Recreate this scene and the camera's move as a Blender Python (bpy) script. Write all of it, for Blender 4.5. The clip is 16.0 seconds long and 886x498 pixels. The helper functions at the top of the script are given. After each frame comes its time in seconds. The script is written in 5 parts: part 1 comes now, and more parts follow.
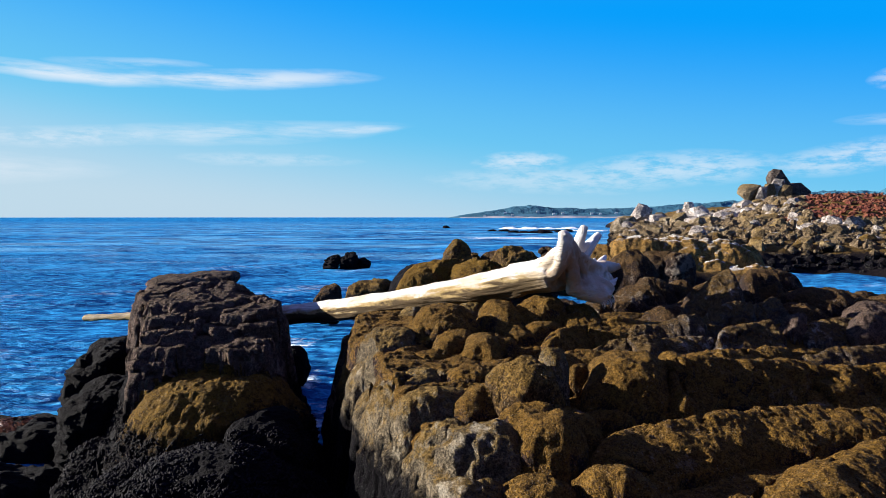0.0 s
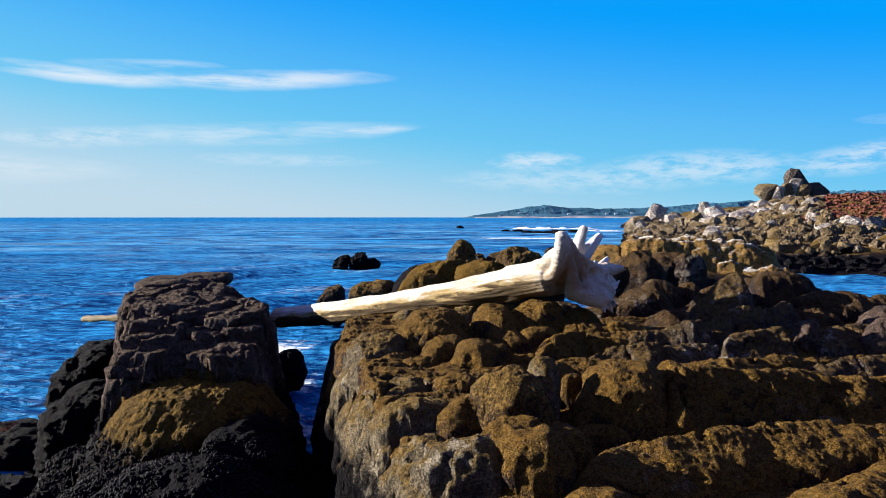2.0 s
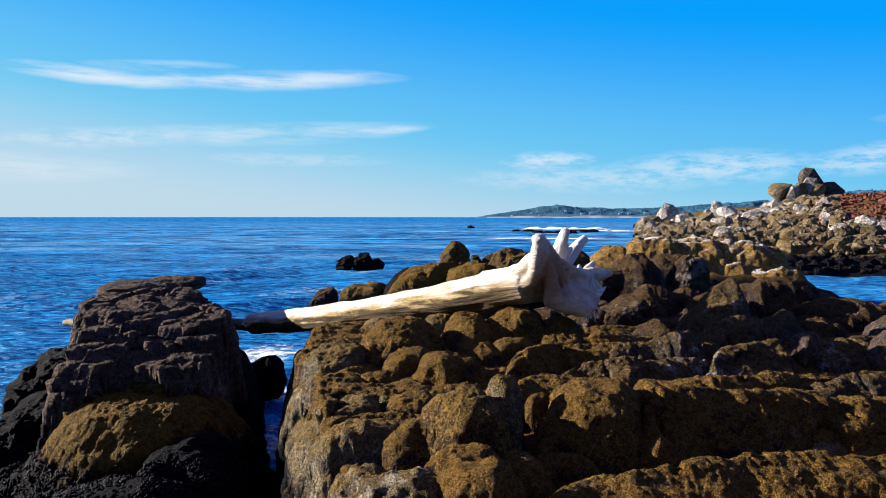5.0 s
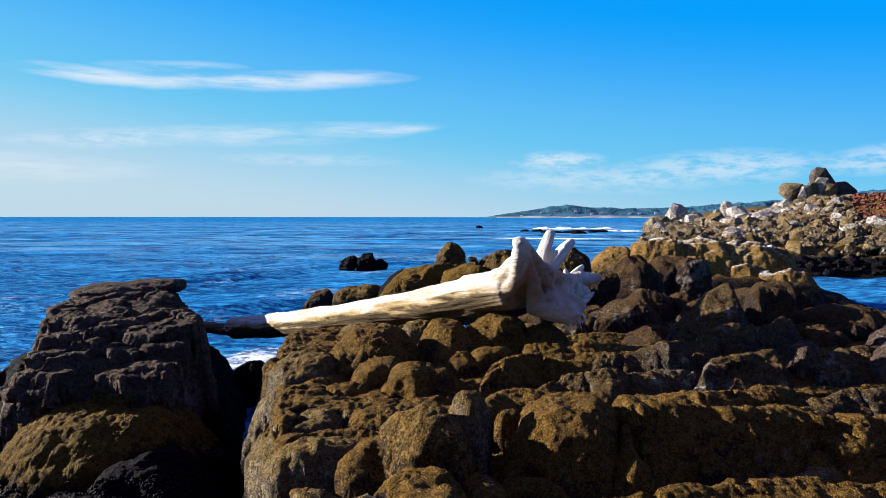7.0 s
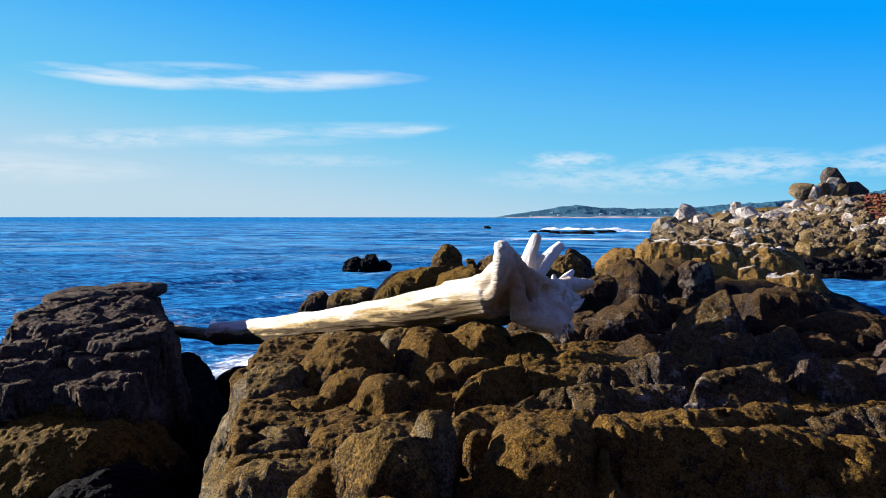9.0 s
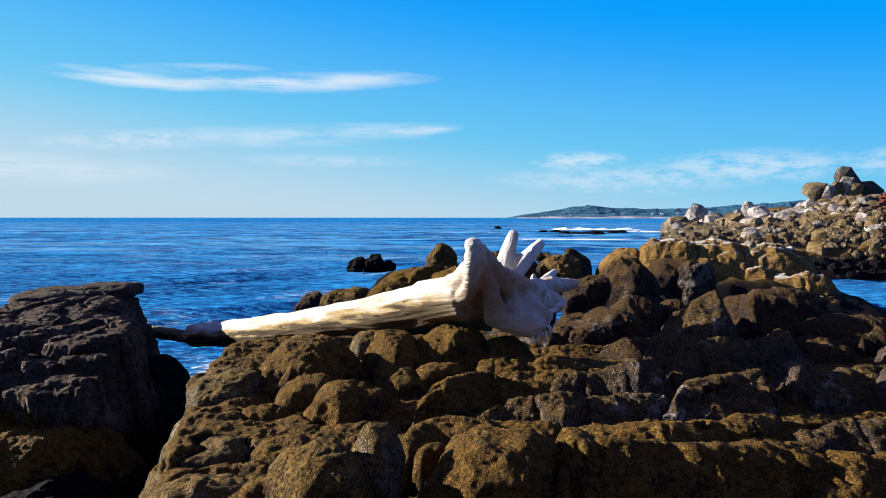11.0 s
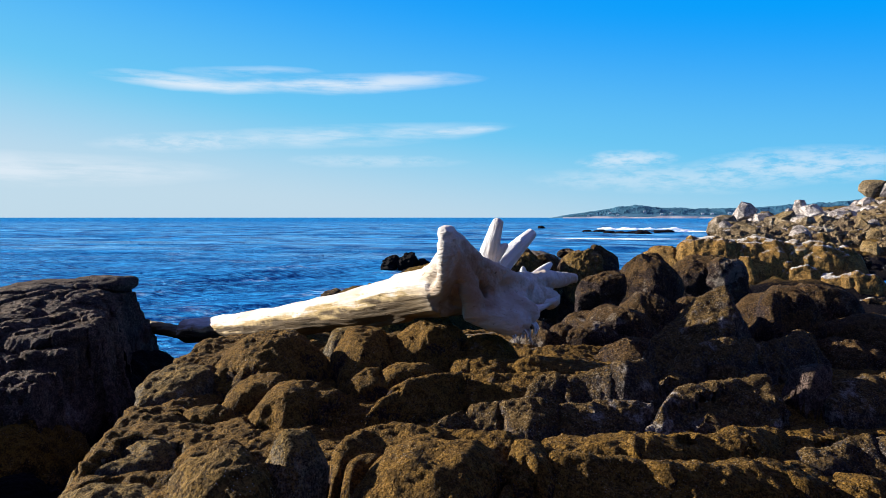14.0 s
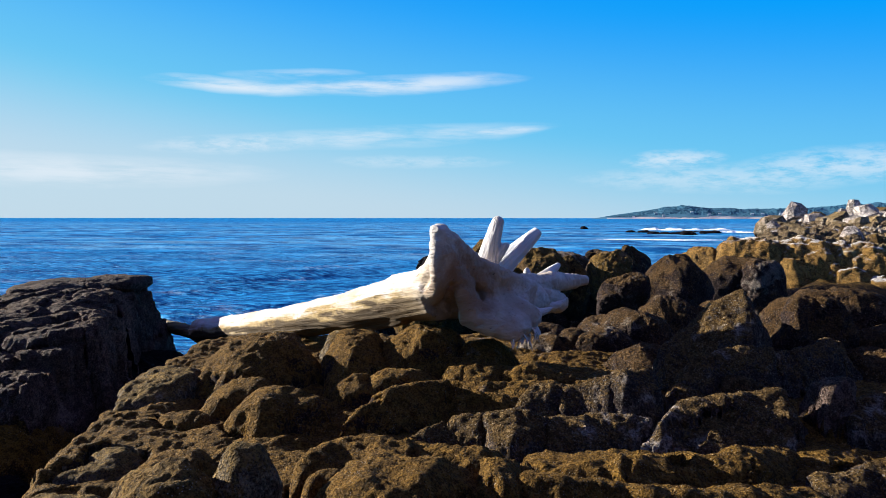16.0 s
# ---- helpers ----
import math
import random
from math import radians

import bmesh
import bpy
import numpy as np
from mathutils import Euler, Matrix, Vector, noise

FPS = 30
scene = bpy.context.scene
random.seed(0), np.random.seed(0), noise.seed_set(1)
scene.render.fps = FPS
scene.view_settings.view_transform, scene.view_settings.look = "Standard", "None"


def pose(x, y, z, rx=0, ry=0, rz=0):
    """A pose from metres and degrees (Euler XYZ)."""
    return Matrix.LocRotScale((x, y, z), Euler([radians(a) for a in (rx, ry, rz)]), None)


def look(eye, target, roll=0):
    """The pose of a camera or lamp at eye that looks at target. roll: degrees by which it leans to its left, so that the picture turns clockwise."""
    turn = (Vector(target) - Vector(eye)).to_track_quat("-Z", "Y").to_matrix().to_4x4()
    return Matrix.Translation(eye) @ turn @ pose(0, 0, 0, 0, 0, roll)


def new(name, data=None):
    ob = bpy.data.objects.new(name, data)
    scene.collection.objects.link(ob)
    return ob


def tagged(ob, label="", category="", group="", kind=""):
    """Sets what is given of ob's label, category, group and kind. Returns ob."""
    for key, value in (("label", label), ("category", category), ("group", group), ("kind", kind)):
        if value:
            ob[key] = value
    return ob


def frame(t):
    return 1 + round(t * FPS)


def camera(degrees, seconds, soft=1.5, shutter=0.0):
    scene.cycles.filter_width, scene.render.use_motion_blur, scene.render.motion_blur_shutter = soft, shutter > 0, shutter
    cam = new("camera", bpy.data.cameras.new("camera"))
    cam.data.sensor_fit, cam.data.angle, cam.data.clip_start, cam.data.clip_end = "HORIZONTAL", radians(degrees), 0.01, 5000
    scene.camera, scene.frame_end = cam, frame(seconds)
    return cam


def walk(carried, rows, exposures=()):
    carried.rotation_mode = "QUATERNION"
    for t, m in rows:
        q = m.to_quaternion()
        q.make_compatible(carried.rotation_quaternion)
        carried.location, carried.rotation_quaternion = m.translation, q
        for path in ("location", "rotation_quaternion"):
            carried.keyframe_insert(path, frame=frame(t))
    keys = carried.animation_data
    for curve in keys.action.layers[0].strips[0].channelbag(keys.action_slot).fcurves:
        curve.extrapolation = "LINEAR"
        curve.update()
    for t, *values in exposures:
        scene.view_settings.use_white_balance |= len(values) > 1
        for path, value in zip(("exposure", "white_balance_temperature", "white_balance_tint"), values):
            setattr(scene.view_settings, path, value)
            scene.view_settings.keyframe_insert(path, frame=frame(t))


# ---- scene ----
cam = camera(65.1, 16.0, soft=0.65)
METRES, EYE, TILT, LEAN, TURN = 6.0, 4.6, -2.66, 0.0, 0.0
ROWS = [
    (0.0, 0.0, 0.0, 0.0, -0.0, 0.0, 0.0),
    (0.5, 0.0164, 0.0227, 0.001, 0.38, 0.0, -0.02),
    (1.0, 0.0319, 0.0458, 0.0021, 0.68, -0.0, -0.04),
    (1.5, 0.0479, 0.0696, 0.0033, 0.96, -0.0, -0.05),
    (2.0, 0.0646, 0.0928, 0.0041, 1.21, 0.0, -0.06),
    (2.5, 0.0826, 0.1164, 0.0054, 1.46, -0.0, -0.06),
    (3.0, 0.1002, 0.1402, 0.007, 1.67, -0.01, -0.08),
    (3.5, 0.1183, 0.1644, 0.0087, 1.85, -0.01, -0.1),
    (4.0, 0.1366, 0.1894, 0.0108, 1.96, -0.02, -0.1),
    (6.5, 0.2363, 0.3126, 0.0225, 2.83, -0.02, -0.17),
    (7.0, 0.2545, 0.3375, 0.0246, 3.04, -0.03, -0.18),
    (7.5, 0.2699, 0.3617, 0.0264, 3.22, -0.02, -0.19),
    (8.0, 0.2843, 0.3868, 0.0281, 3.38, -0.01, -0.19),
    (8.5, 0.3007, 0.412, 0.0304, 3.55, -0.01, -0.2),
    (9.0, 0.3211, 0.4387, 0.0348, 3.79, -0.01, -0.22),
    (11.5, 0.4296, 0.5661, 0.0223, 5.03, 0.01, -0.26),
    (12.0, 0.4516, 0.5929, 0.0103, 5.36, -0.0, -0.28),
    (12.5, 0.4733, 0.6176, 0.0054, 5.84, -0.0, -0.3),
    (13.0, 0.4958, 0.6432, 0.0063, 6.67, -0.01, -0.34),
    (13.5, 0.5165, 0.6672, 0.0086, 7.52, -0.01, -0.36),
    (14.0, 0.5377, 0.6906, 0.009, 8.45, -0.01, -0.4),
    (14.5, 0.5571, 0.7115, 0.0083, 9.32, 0.01, -0.45),
    (15.0, 0.5772, 0.7336, 0.008, 10.21, 0.0, -0.48),
    (15.5, 0.5964, 0.7552, 0.0081, 11.07, 0.0, -0.53),
    (16.0, 0.6166, 0.7788, 0.0084, 11.97, 0.0, -0.58),
]
walk(cam, [(t, pose(0, 0, EYE, TILT, LEAN, TURN) @ pose(METRES * x, METRES * y, METRES * z, 90 + pitch, roll, yaw)) for t, x, y, z, yaw, pitch, roll in ROWS])

# ---- light ----
SUN_AZ, SUN_EL = radians(-81), radians(18)      # azimuth from +y, clockwise positive
to_sun = Vector((math.sin(SUN_AZ) * math.cos(SUN_EL), math.cos(SUN_AZ) * math.cos(SUN_EL), math.sin(SUN_EL)))
sun = new("sun", bpy.data.lights.new("sun", "SUN"))
sun.data.energy, sun.data.angle, sun.data.color = 8.2, radians(0.53), (1.0, 0.945, 0.85)
sun.matrix_world = look(to_sun * 50, (0, 0, 0))
scene.view_settings.exposure = 1.0


class Nodes:
    """Short hand for building a node tree."""

    def __init__(self, tree):
        self.tree = tree
        tree.nodes.clear()

    def add(self, kind, inputs=None, **props):
        n = self.tree.nodes.new(kind)
        if "operation" in props:
            n.operation = props["operation"]
        if "use_clamp" in props:
            n.use_clamp = props["use_clamp"]
        if "interpolation_type" in props:
            n.interpolation_type = props["interpolation_type"]
        if "data_type" in props:
            n.data_type = props["data_type"]
        if "feature" in props:
            n.feature = props["feature"]
        if "attribute_name" in props:
            n.attribute_name = props["attribute_name"]
        for k, v in (inputs or {}).items():
            self.put(n, k, v)
        return n

    def put(self, n, k, v):
        if isinstance(v, bpy.types.NodeSocket):
            self.tree.links.new(v, n.inputs[k])
        else:
            n.inputs[k].default_value = v

    def math(self, op, a, b=0.0, c=0.0, clamp=False):
        n = self.add("ShaderNodeMath", operation=op, use_clamp=clamp)
        for k, v in enumerate((a, b, c)):
            self.put(n, k, v)
        return n.outputs[0]

    def step(self, v, lo, hi):
        n = self.add("ShaderNodeMapRange", {"Value": v, "From Min": lo, "From Max": hi}, interpolation_type="SMOOTHSTEP")
        return n.outputs[0]

    def mix(self, f, a, b):
        n = self.add("ShaderNodeMix", data_type="RGBA")
        self.put(n, 0, f), self.put(n, 6, a), self.put(n, 7, b)
        return n.outputs[2]

    def noise(self, vec, scale, detail=4.0, rough=0.55, lac=2.0):
        n = self.add("ShaderNodeTexNoise", {"Scale": scale, "Detail": detail, "Roughness": rough, "Lacunarity": lac})
        if vec is not None:
            self.put(n, "Vector", vec)
        return n.outputs["Fac"]

    def cells(self, vec, scale, feature="F1", out="Distance", rand=1.0):
        n = self.add("ShaderNodeTexVoronoi", {"Scale": scale, "Randomness": rand}, feature=feature)
        self.put(n, "Vector", vec)
        return n.outputs[out]

    def scaled(self, vec, sx, sy, sz, rot=(0, 0, 0)):
        return self.add("ShaderNodeMapping", {"Vector": vec, "Scale": (sx, sy, sz), "Rotation": rot}).outputs[0]


def rgb(r, g, b):
    return (r, g, b, 1.0)


def build_world():
    world = bpy.data.worlds.new("sky")
    scene.world = world
    world.use_nodes = True
    N = Nodes(world.node_tree)
    way = N.add("ShaderNodeTexCoord").outputs["Generated"]
    air = N.add("ShaderNodeTexSky")
    air.sky_type, air.sun_disc, air.sun_elevation, air.sun_rotation = "NISHITA", False, SUN_EL, SUN_AZ
    air.altitude, air.air_density, air.dust_density, air.ozone_density = 0.0, 1.0, 0.4, 3.0
    sky = air.outputs[0]
    xyz = N.add("ShaderNodeSeparateXYZ", {"Vector": way})
    x, y, z = xyz.outputs
    az = N.math("MULTIPLY", N.math("ARCTAN2", x, y), 57.2958)
    el = N.math("MULTIPLY", N.math("ARCSINE", z), 57.2958)
    flat = N.add("ShaderNodeCombineXYZ", {"X": az, "Y": el, "Z": 0.0}).outputs[0]
    wisp = N.noise(N.scaled(flat, 0.10, 0.75, 1.0, (0, 0, radians(2))), 1.0, 8.0, 0.62)
    fine = N.noise(N.scaled(flat, 0.5, 1.6, 1.0), 1.0, 6.0, 0.65)
    warp = N.math("MULTIPLY", N.math("SUBTRACT", N.noise(N.scaled(flat, 0.12, 0.12, 1.0), 1.0, 3.0), 0.5), 0.9)
    total = None

    def streak(a, e, wa, we, gain, tex, lean=0.0):
        """One cloud: a soft long oval at azimuth a and elevation e, in degrees, broken up by noise."""
        nonlocal total
        da = N.math("DIVIDE", N.math("SUBTRACT", az, a), wa)
        de = N.math("DIVIDE", N.math("SUBTRACT", N.math("ADD", el, warp), N.math("MULTIPLY_ADD", N.math("SUBTRACT", az, a), lean, e)), we)
        d = N.math("ADD", N.math("POWER", N.math("ABSOLUTE", da), 2.4), N.math("POWER", N.math("ABSOLUTE", de), 1.6))
        m = N.math("SUBTRACT", 1.0, d, clamp=True)
        v = N.math("MULTIPLY", m, N.step(tex, 0.32, 0.62))
        v = N.math("MULTIPLY", v, gain)
        total = v if total is None else N.math("MAXIMUM", total, v)

    streak(-17.0, 10.6, 12.5, 0.9, 0.80, wisp, 0.045)
    streak(-28.0, 10.2, 7.5, 0.7, 0.85, wisp, -0.02)
    streak(-27.0, 5.9, 9.0, 0.9, 0.45, fine, 0.06)
    streak(-24.0, 11.3, 6.0, 0.55, 0.45, wisp, 0.045)
    streak(-17.0, 6.5, 15.0, 1.0, 0.55, wisp, 0.06)
    streak(-7.0, 7.1, 4.2, 0.45, 0.70, wisp, 0.04)
    streak(-14.0, 4.6, 8.0, 0.6, 0.30, fine)
    streak(6.3, 4.5, 4.2, 0.9, 0.6, fine, 0.03)
    streak(10.0, 3.0, 12.0, 1.3, 0.40, fine)
    streak(18.5, 3.7, 9.0, 1.5, 0.55, fine, 0.02)
    streak(31.0, 4.3, 7.0, 1.3, 0.6, fine, 0.10)
    streak(34.0, 9.4, 3.0, 0.9, 0.6, fine)
    streak(33.0, 6.8, 4.0, 0.5, 0.45, wisp)
    streak(-42.0, 3.4, 18.0, 1.4, 0.6, wisp)
    # clear air: pale at the horizon, azure above, deep blue towards the zenith; paler towards the sun
    tone = N.add("ShaderNodeHueSaturation", {"Color": sky, "Saturation": 1.6, "Value": 0.75, "Hue": 0.5}).outputs[0]
    from_sun = N.math("ABSOLUTE", N.math("SUBTRACT", az, math.degrees(SUN_AZ)))
    lift = N.math("MULTIPLY_ADD", N.math("ADD", from_sun, math.degrees(SUN_AZ)), 0.13, el)
    azure = N.mix(N.step(lift, -2.0, 7.0), rgb(5.2, 7.0, 8.4), rgb(1.7, 6.0, 9.0))
    azure = N.mix(N.step(lift, 3.0, 18.0), azure, rgb(0.02, 3.5, 9.9))
    azure = N.mix(N.step(el, 15.0, 36.0), azure, rgb(1.35, 1.5, 4.8))
    base = N.mix(0.06, azure, tone)
    col = N.mix(total, base, rgb(8.2, 8.8, 9.5))
    N.add("ShaderNodeOutputWorld", {"Surface": N.add("ShaderNodeBackground", {"Color": col, "Strength": 0.0512}).outputs[0]})


build_world()


# ---- materials ----
def material(name):
    m = bpy.data.materials.new(name)
    m.use_nodes = True
    return m, Nodes(m.node_tree)


def finish(N, color, rough, height=None, bump=0.3, dist=0.02, spec=0.3, normal=None):
    inputs = {"Base Color": color, "Roughness": rough, "Specular IOR Level": spec}
    if height is not None:
        inputs["Normal"] = N.add("ShaderNodeBump", {"Height": height, "Strength": bump, "Distance": dist}).outputs[0]
    b = N.add("ShaderNodeBsdfPrincipled", inputs)
    N.add("ShaderNodeOutputMaterial", {"Surface": b.outputs[0]})


def rock_material(name, dry, weed, pale, weed_amount=0.5, wet_line=None, scale=1.0, guano=0.0, pale_amount=0.4, fleck=0.9):
    """Coarse coastal rock: grain, pits, olive weed film on the upper faces, pale worn patches, dark mussel belt below wet_line."""
    m, N = material(name)
    geo = N.add("ShaderNodeNewGeometry")
    pos, up = geo.outputs["Position"], N.add("ShaderNodeSeparateXYZ", {"Vector": geo.outputs["Normal"]}).outputs["Z"]
    big = N.noise(pos, 0.9 * scale, 4.0, 0.6)
    mid = N.noise(pos, 5.0 * scale, 5.0, 0.65)
    grain = N.noise(pos, 40.0 * scale, 4.0, 0.65)
    lift = N.math("MULTIPLY_ADD", N.math("SUBTRACT", mid, 0.5), 0.9, N.math("MULTIPLY_ADD", N.math("SUBTRACT", grain, 0.5), 1.1, big))
    col = N.mix(N.step(lift, 0.25, 0.8), rgb(*[c * 0.36 for c in dry]), rgb(*dry))
    film = N.step(N.math("MULTIPLY_ADD", up, 0.55, N.math("MULTIPLY", lift, 0.9)), 0.95 - weed_amount, 1.25 - weed_amount)
    col = N.mix(N.math("MULTIPLY", film, 0.9), col, N.mix(grain, rgb(*[c * 0.45 for c in weed]), rgb(*[c * 1.5 for c in weed])))
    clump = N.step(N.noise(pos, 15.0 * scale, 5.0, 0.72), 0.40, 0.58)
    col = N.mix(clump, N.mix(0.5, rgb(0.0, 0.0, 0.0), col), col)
    worn = N.math("MULTIPLY", N.step(N.math("MULTIPLY_ADD", N.math("SUBTRACT", mid, 0.5), 0.8, N.noise(pos, 0.55 * scale, 2.0)), 0.72 - 0.3 * pale_amount, 0.86 - 0.3 * pale_amount), 0.8)
    col = N.mix(N.math("MULTIPLY", worn, N.step(grain, 0.2, 0.6)), col, rgb(*pale))
    flecks = N.math("MULTIPLY", N.step(N.cells(pos, 60.0 * scale), 0.22, 0.08), N.step(N.noise(pos, 3.1 * scale, 2.0), 0.42, 0.60))
    col = N.mix(N.math("MULTIPLY", flecks, fleck), col, rgb(0.42, 0.40, 0.35))
    rough = 0.85
    z = N.add("ShaderNodeSeparateXYZ", {"Vector": pos}).outputs["Z"]
    if guano:
        white = N.step(N.math("MULTIPLY_ADD", up, 0.5, N.math("ADD", N.noise(pos, 0.35 * scale, 3.0), N.math("MULTIPLY", mid, 0.5))), 1.12 - guano, 1.28 - guano)
        col = N.mix(N.math("MULTIPLY", white, 0.8), col, rgb(0.62, 0.60, 0.56))
    if wet_line is not None:
        line = N.math("MULTIPLY_ADD", N.math("SUBTRACT", mid, 0.5), 0.9, N.math("MULTIPLY_ADD", N.math("SUBTRACT", big, 0.5), 0.6, z))
        wet = N.step(line, wet_line + 0.25, wet_line - 0.25)
        belt = N.mix(N.step(N.cells(pos, 30.0 * scale, "F1", "Distance"), 0.1, 0.45), rgb(0.009, 0.0055, 0.010), rgb(0.002, 0.0014, 0.003))
        col = N.mix(wet, col, belt)
        rough = 0.85
    beads = N.math("SUBTRACT", 0.6, N.cells(pos, 48.0 * scale))
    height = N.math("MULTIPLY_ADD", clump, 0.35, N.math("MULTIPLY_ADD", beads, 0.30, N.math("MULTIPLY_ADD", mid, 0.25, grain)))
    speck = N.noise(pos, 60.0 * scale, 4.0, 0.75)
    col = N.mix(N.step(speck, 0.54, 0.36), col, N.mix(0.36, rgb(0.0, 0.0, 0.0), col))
    col = N.mix(N.math("MULTIPLY", N.step(speck, 0.58, 0.70), 0.38 * fleck), col, rgb(*[min(0.6, c * 1.7) for c in pale]))
    finish(N, col, rough, height, 1.0, 0.065 if scale == 1.0 else 0.03 / scale, 0.07)
    return m


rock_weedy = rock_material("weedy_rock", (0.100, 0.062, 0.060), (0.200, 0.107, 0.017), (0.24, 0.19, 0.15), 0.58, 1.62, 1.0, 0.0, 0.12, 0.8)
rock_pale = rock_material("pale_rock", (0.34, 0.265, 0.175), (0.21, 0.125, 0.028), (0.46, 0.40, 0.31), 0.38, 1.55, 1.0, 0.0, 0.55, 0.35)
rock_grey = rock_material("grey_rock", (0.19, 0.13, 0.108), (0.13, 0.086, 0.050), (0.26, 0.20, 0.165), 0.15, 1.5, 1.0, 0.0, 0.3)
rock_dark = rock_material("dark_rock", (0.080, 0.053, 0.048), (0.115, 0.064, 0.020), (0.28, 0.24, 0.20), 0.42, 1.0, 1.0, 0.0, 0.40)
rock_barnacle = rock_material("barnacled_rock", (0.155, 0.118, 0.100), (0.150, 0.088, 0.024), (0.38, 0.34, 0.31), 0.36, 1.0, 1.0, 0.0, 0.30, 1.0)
rock_mussel = rock_material("mussel_rock", (0.011, 0.008, 0.005), (0.031, 0.021, 0.003), (0.021, 0.018, 0.017), 0.1, 2.4, 1.0, 0.0, 0.05, 0.02)
rock_tide = rock_material("tide_rock", (0.125, 0.070, 0.024), (0.19, 0.105, 0.014), (0.19, 0.12, 0.055), 0.55, 1.22, 1.0, 0.0, 0.2)
rock_brown = rock_material("brown_rock", (0.135, 0.080, 0.036), (0.150, 0.088, 0.020), (0.20, 0.14, 0.085), 0.5, 1.6, 0.6, 0.0, 0.2)
rock_yellow = rock_material("ochre_rock", (0.33, 0.19, 0.058), (0.27, 0.145, 0.034), (0.34, 0.27, 0.16), 0.25, 0.9, 0.45, -0.02, 0.25)
rock_far = rock_material("far_rock", (0.32, 0.235, 0.14), (0.25, 0.17, 0.07), (0.44, 0.36, 0.28), 0.25, 2.2, 0.22, 0.0, 0.40)
rock_tan = rock_material("tan_rock", (0.30, 0.205, 0.105), (0.24, 0.155, 0.055), (0.42, 0.33, 0.22), 0.3, 1.6, 0.25, 0.0, 0.25)
rock_slate = rock_material("slate_rock", (0.16, 0.125, 0.105), (0.15, 0.11, 0.08), (0.26, 0.22, 0.19), 0.1, None, 0.2, 0.0, 0.3)
rock_rubble = rock_material("rubble_rock", (0.25, 0.175, 0.105), (0.20, 0.135, 0.06), (0.46, 0.39, 0.31), 0.3, 1.6, 0.25, 0.0, 0.35)
rock_summit = rock_material("summit_rock", (0.56, 0.48, 0.43), (0.46, 0.37, 0.29), (0.66, 0.60, 0.56), 0.1, None, 0.16, 0.0, 0.5)
rock_wet = rock_material("wet_rock", (0.02, 0.018, 0.016), (0.03, 0.028, 0.012), (0.05, 0.045, 0.04), 0.3, 3.0, 0.5, 0.0, 0.1, 0.02)


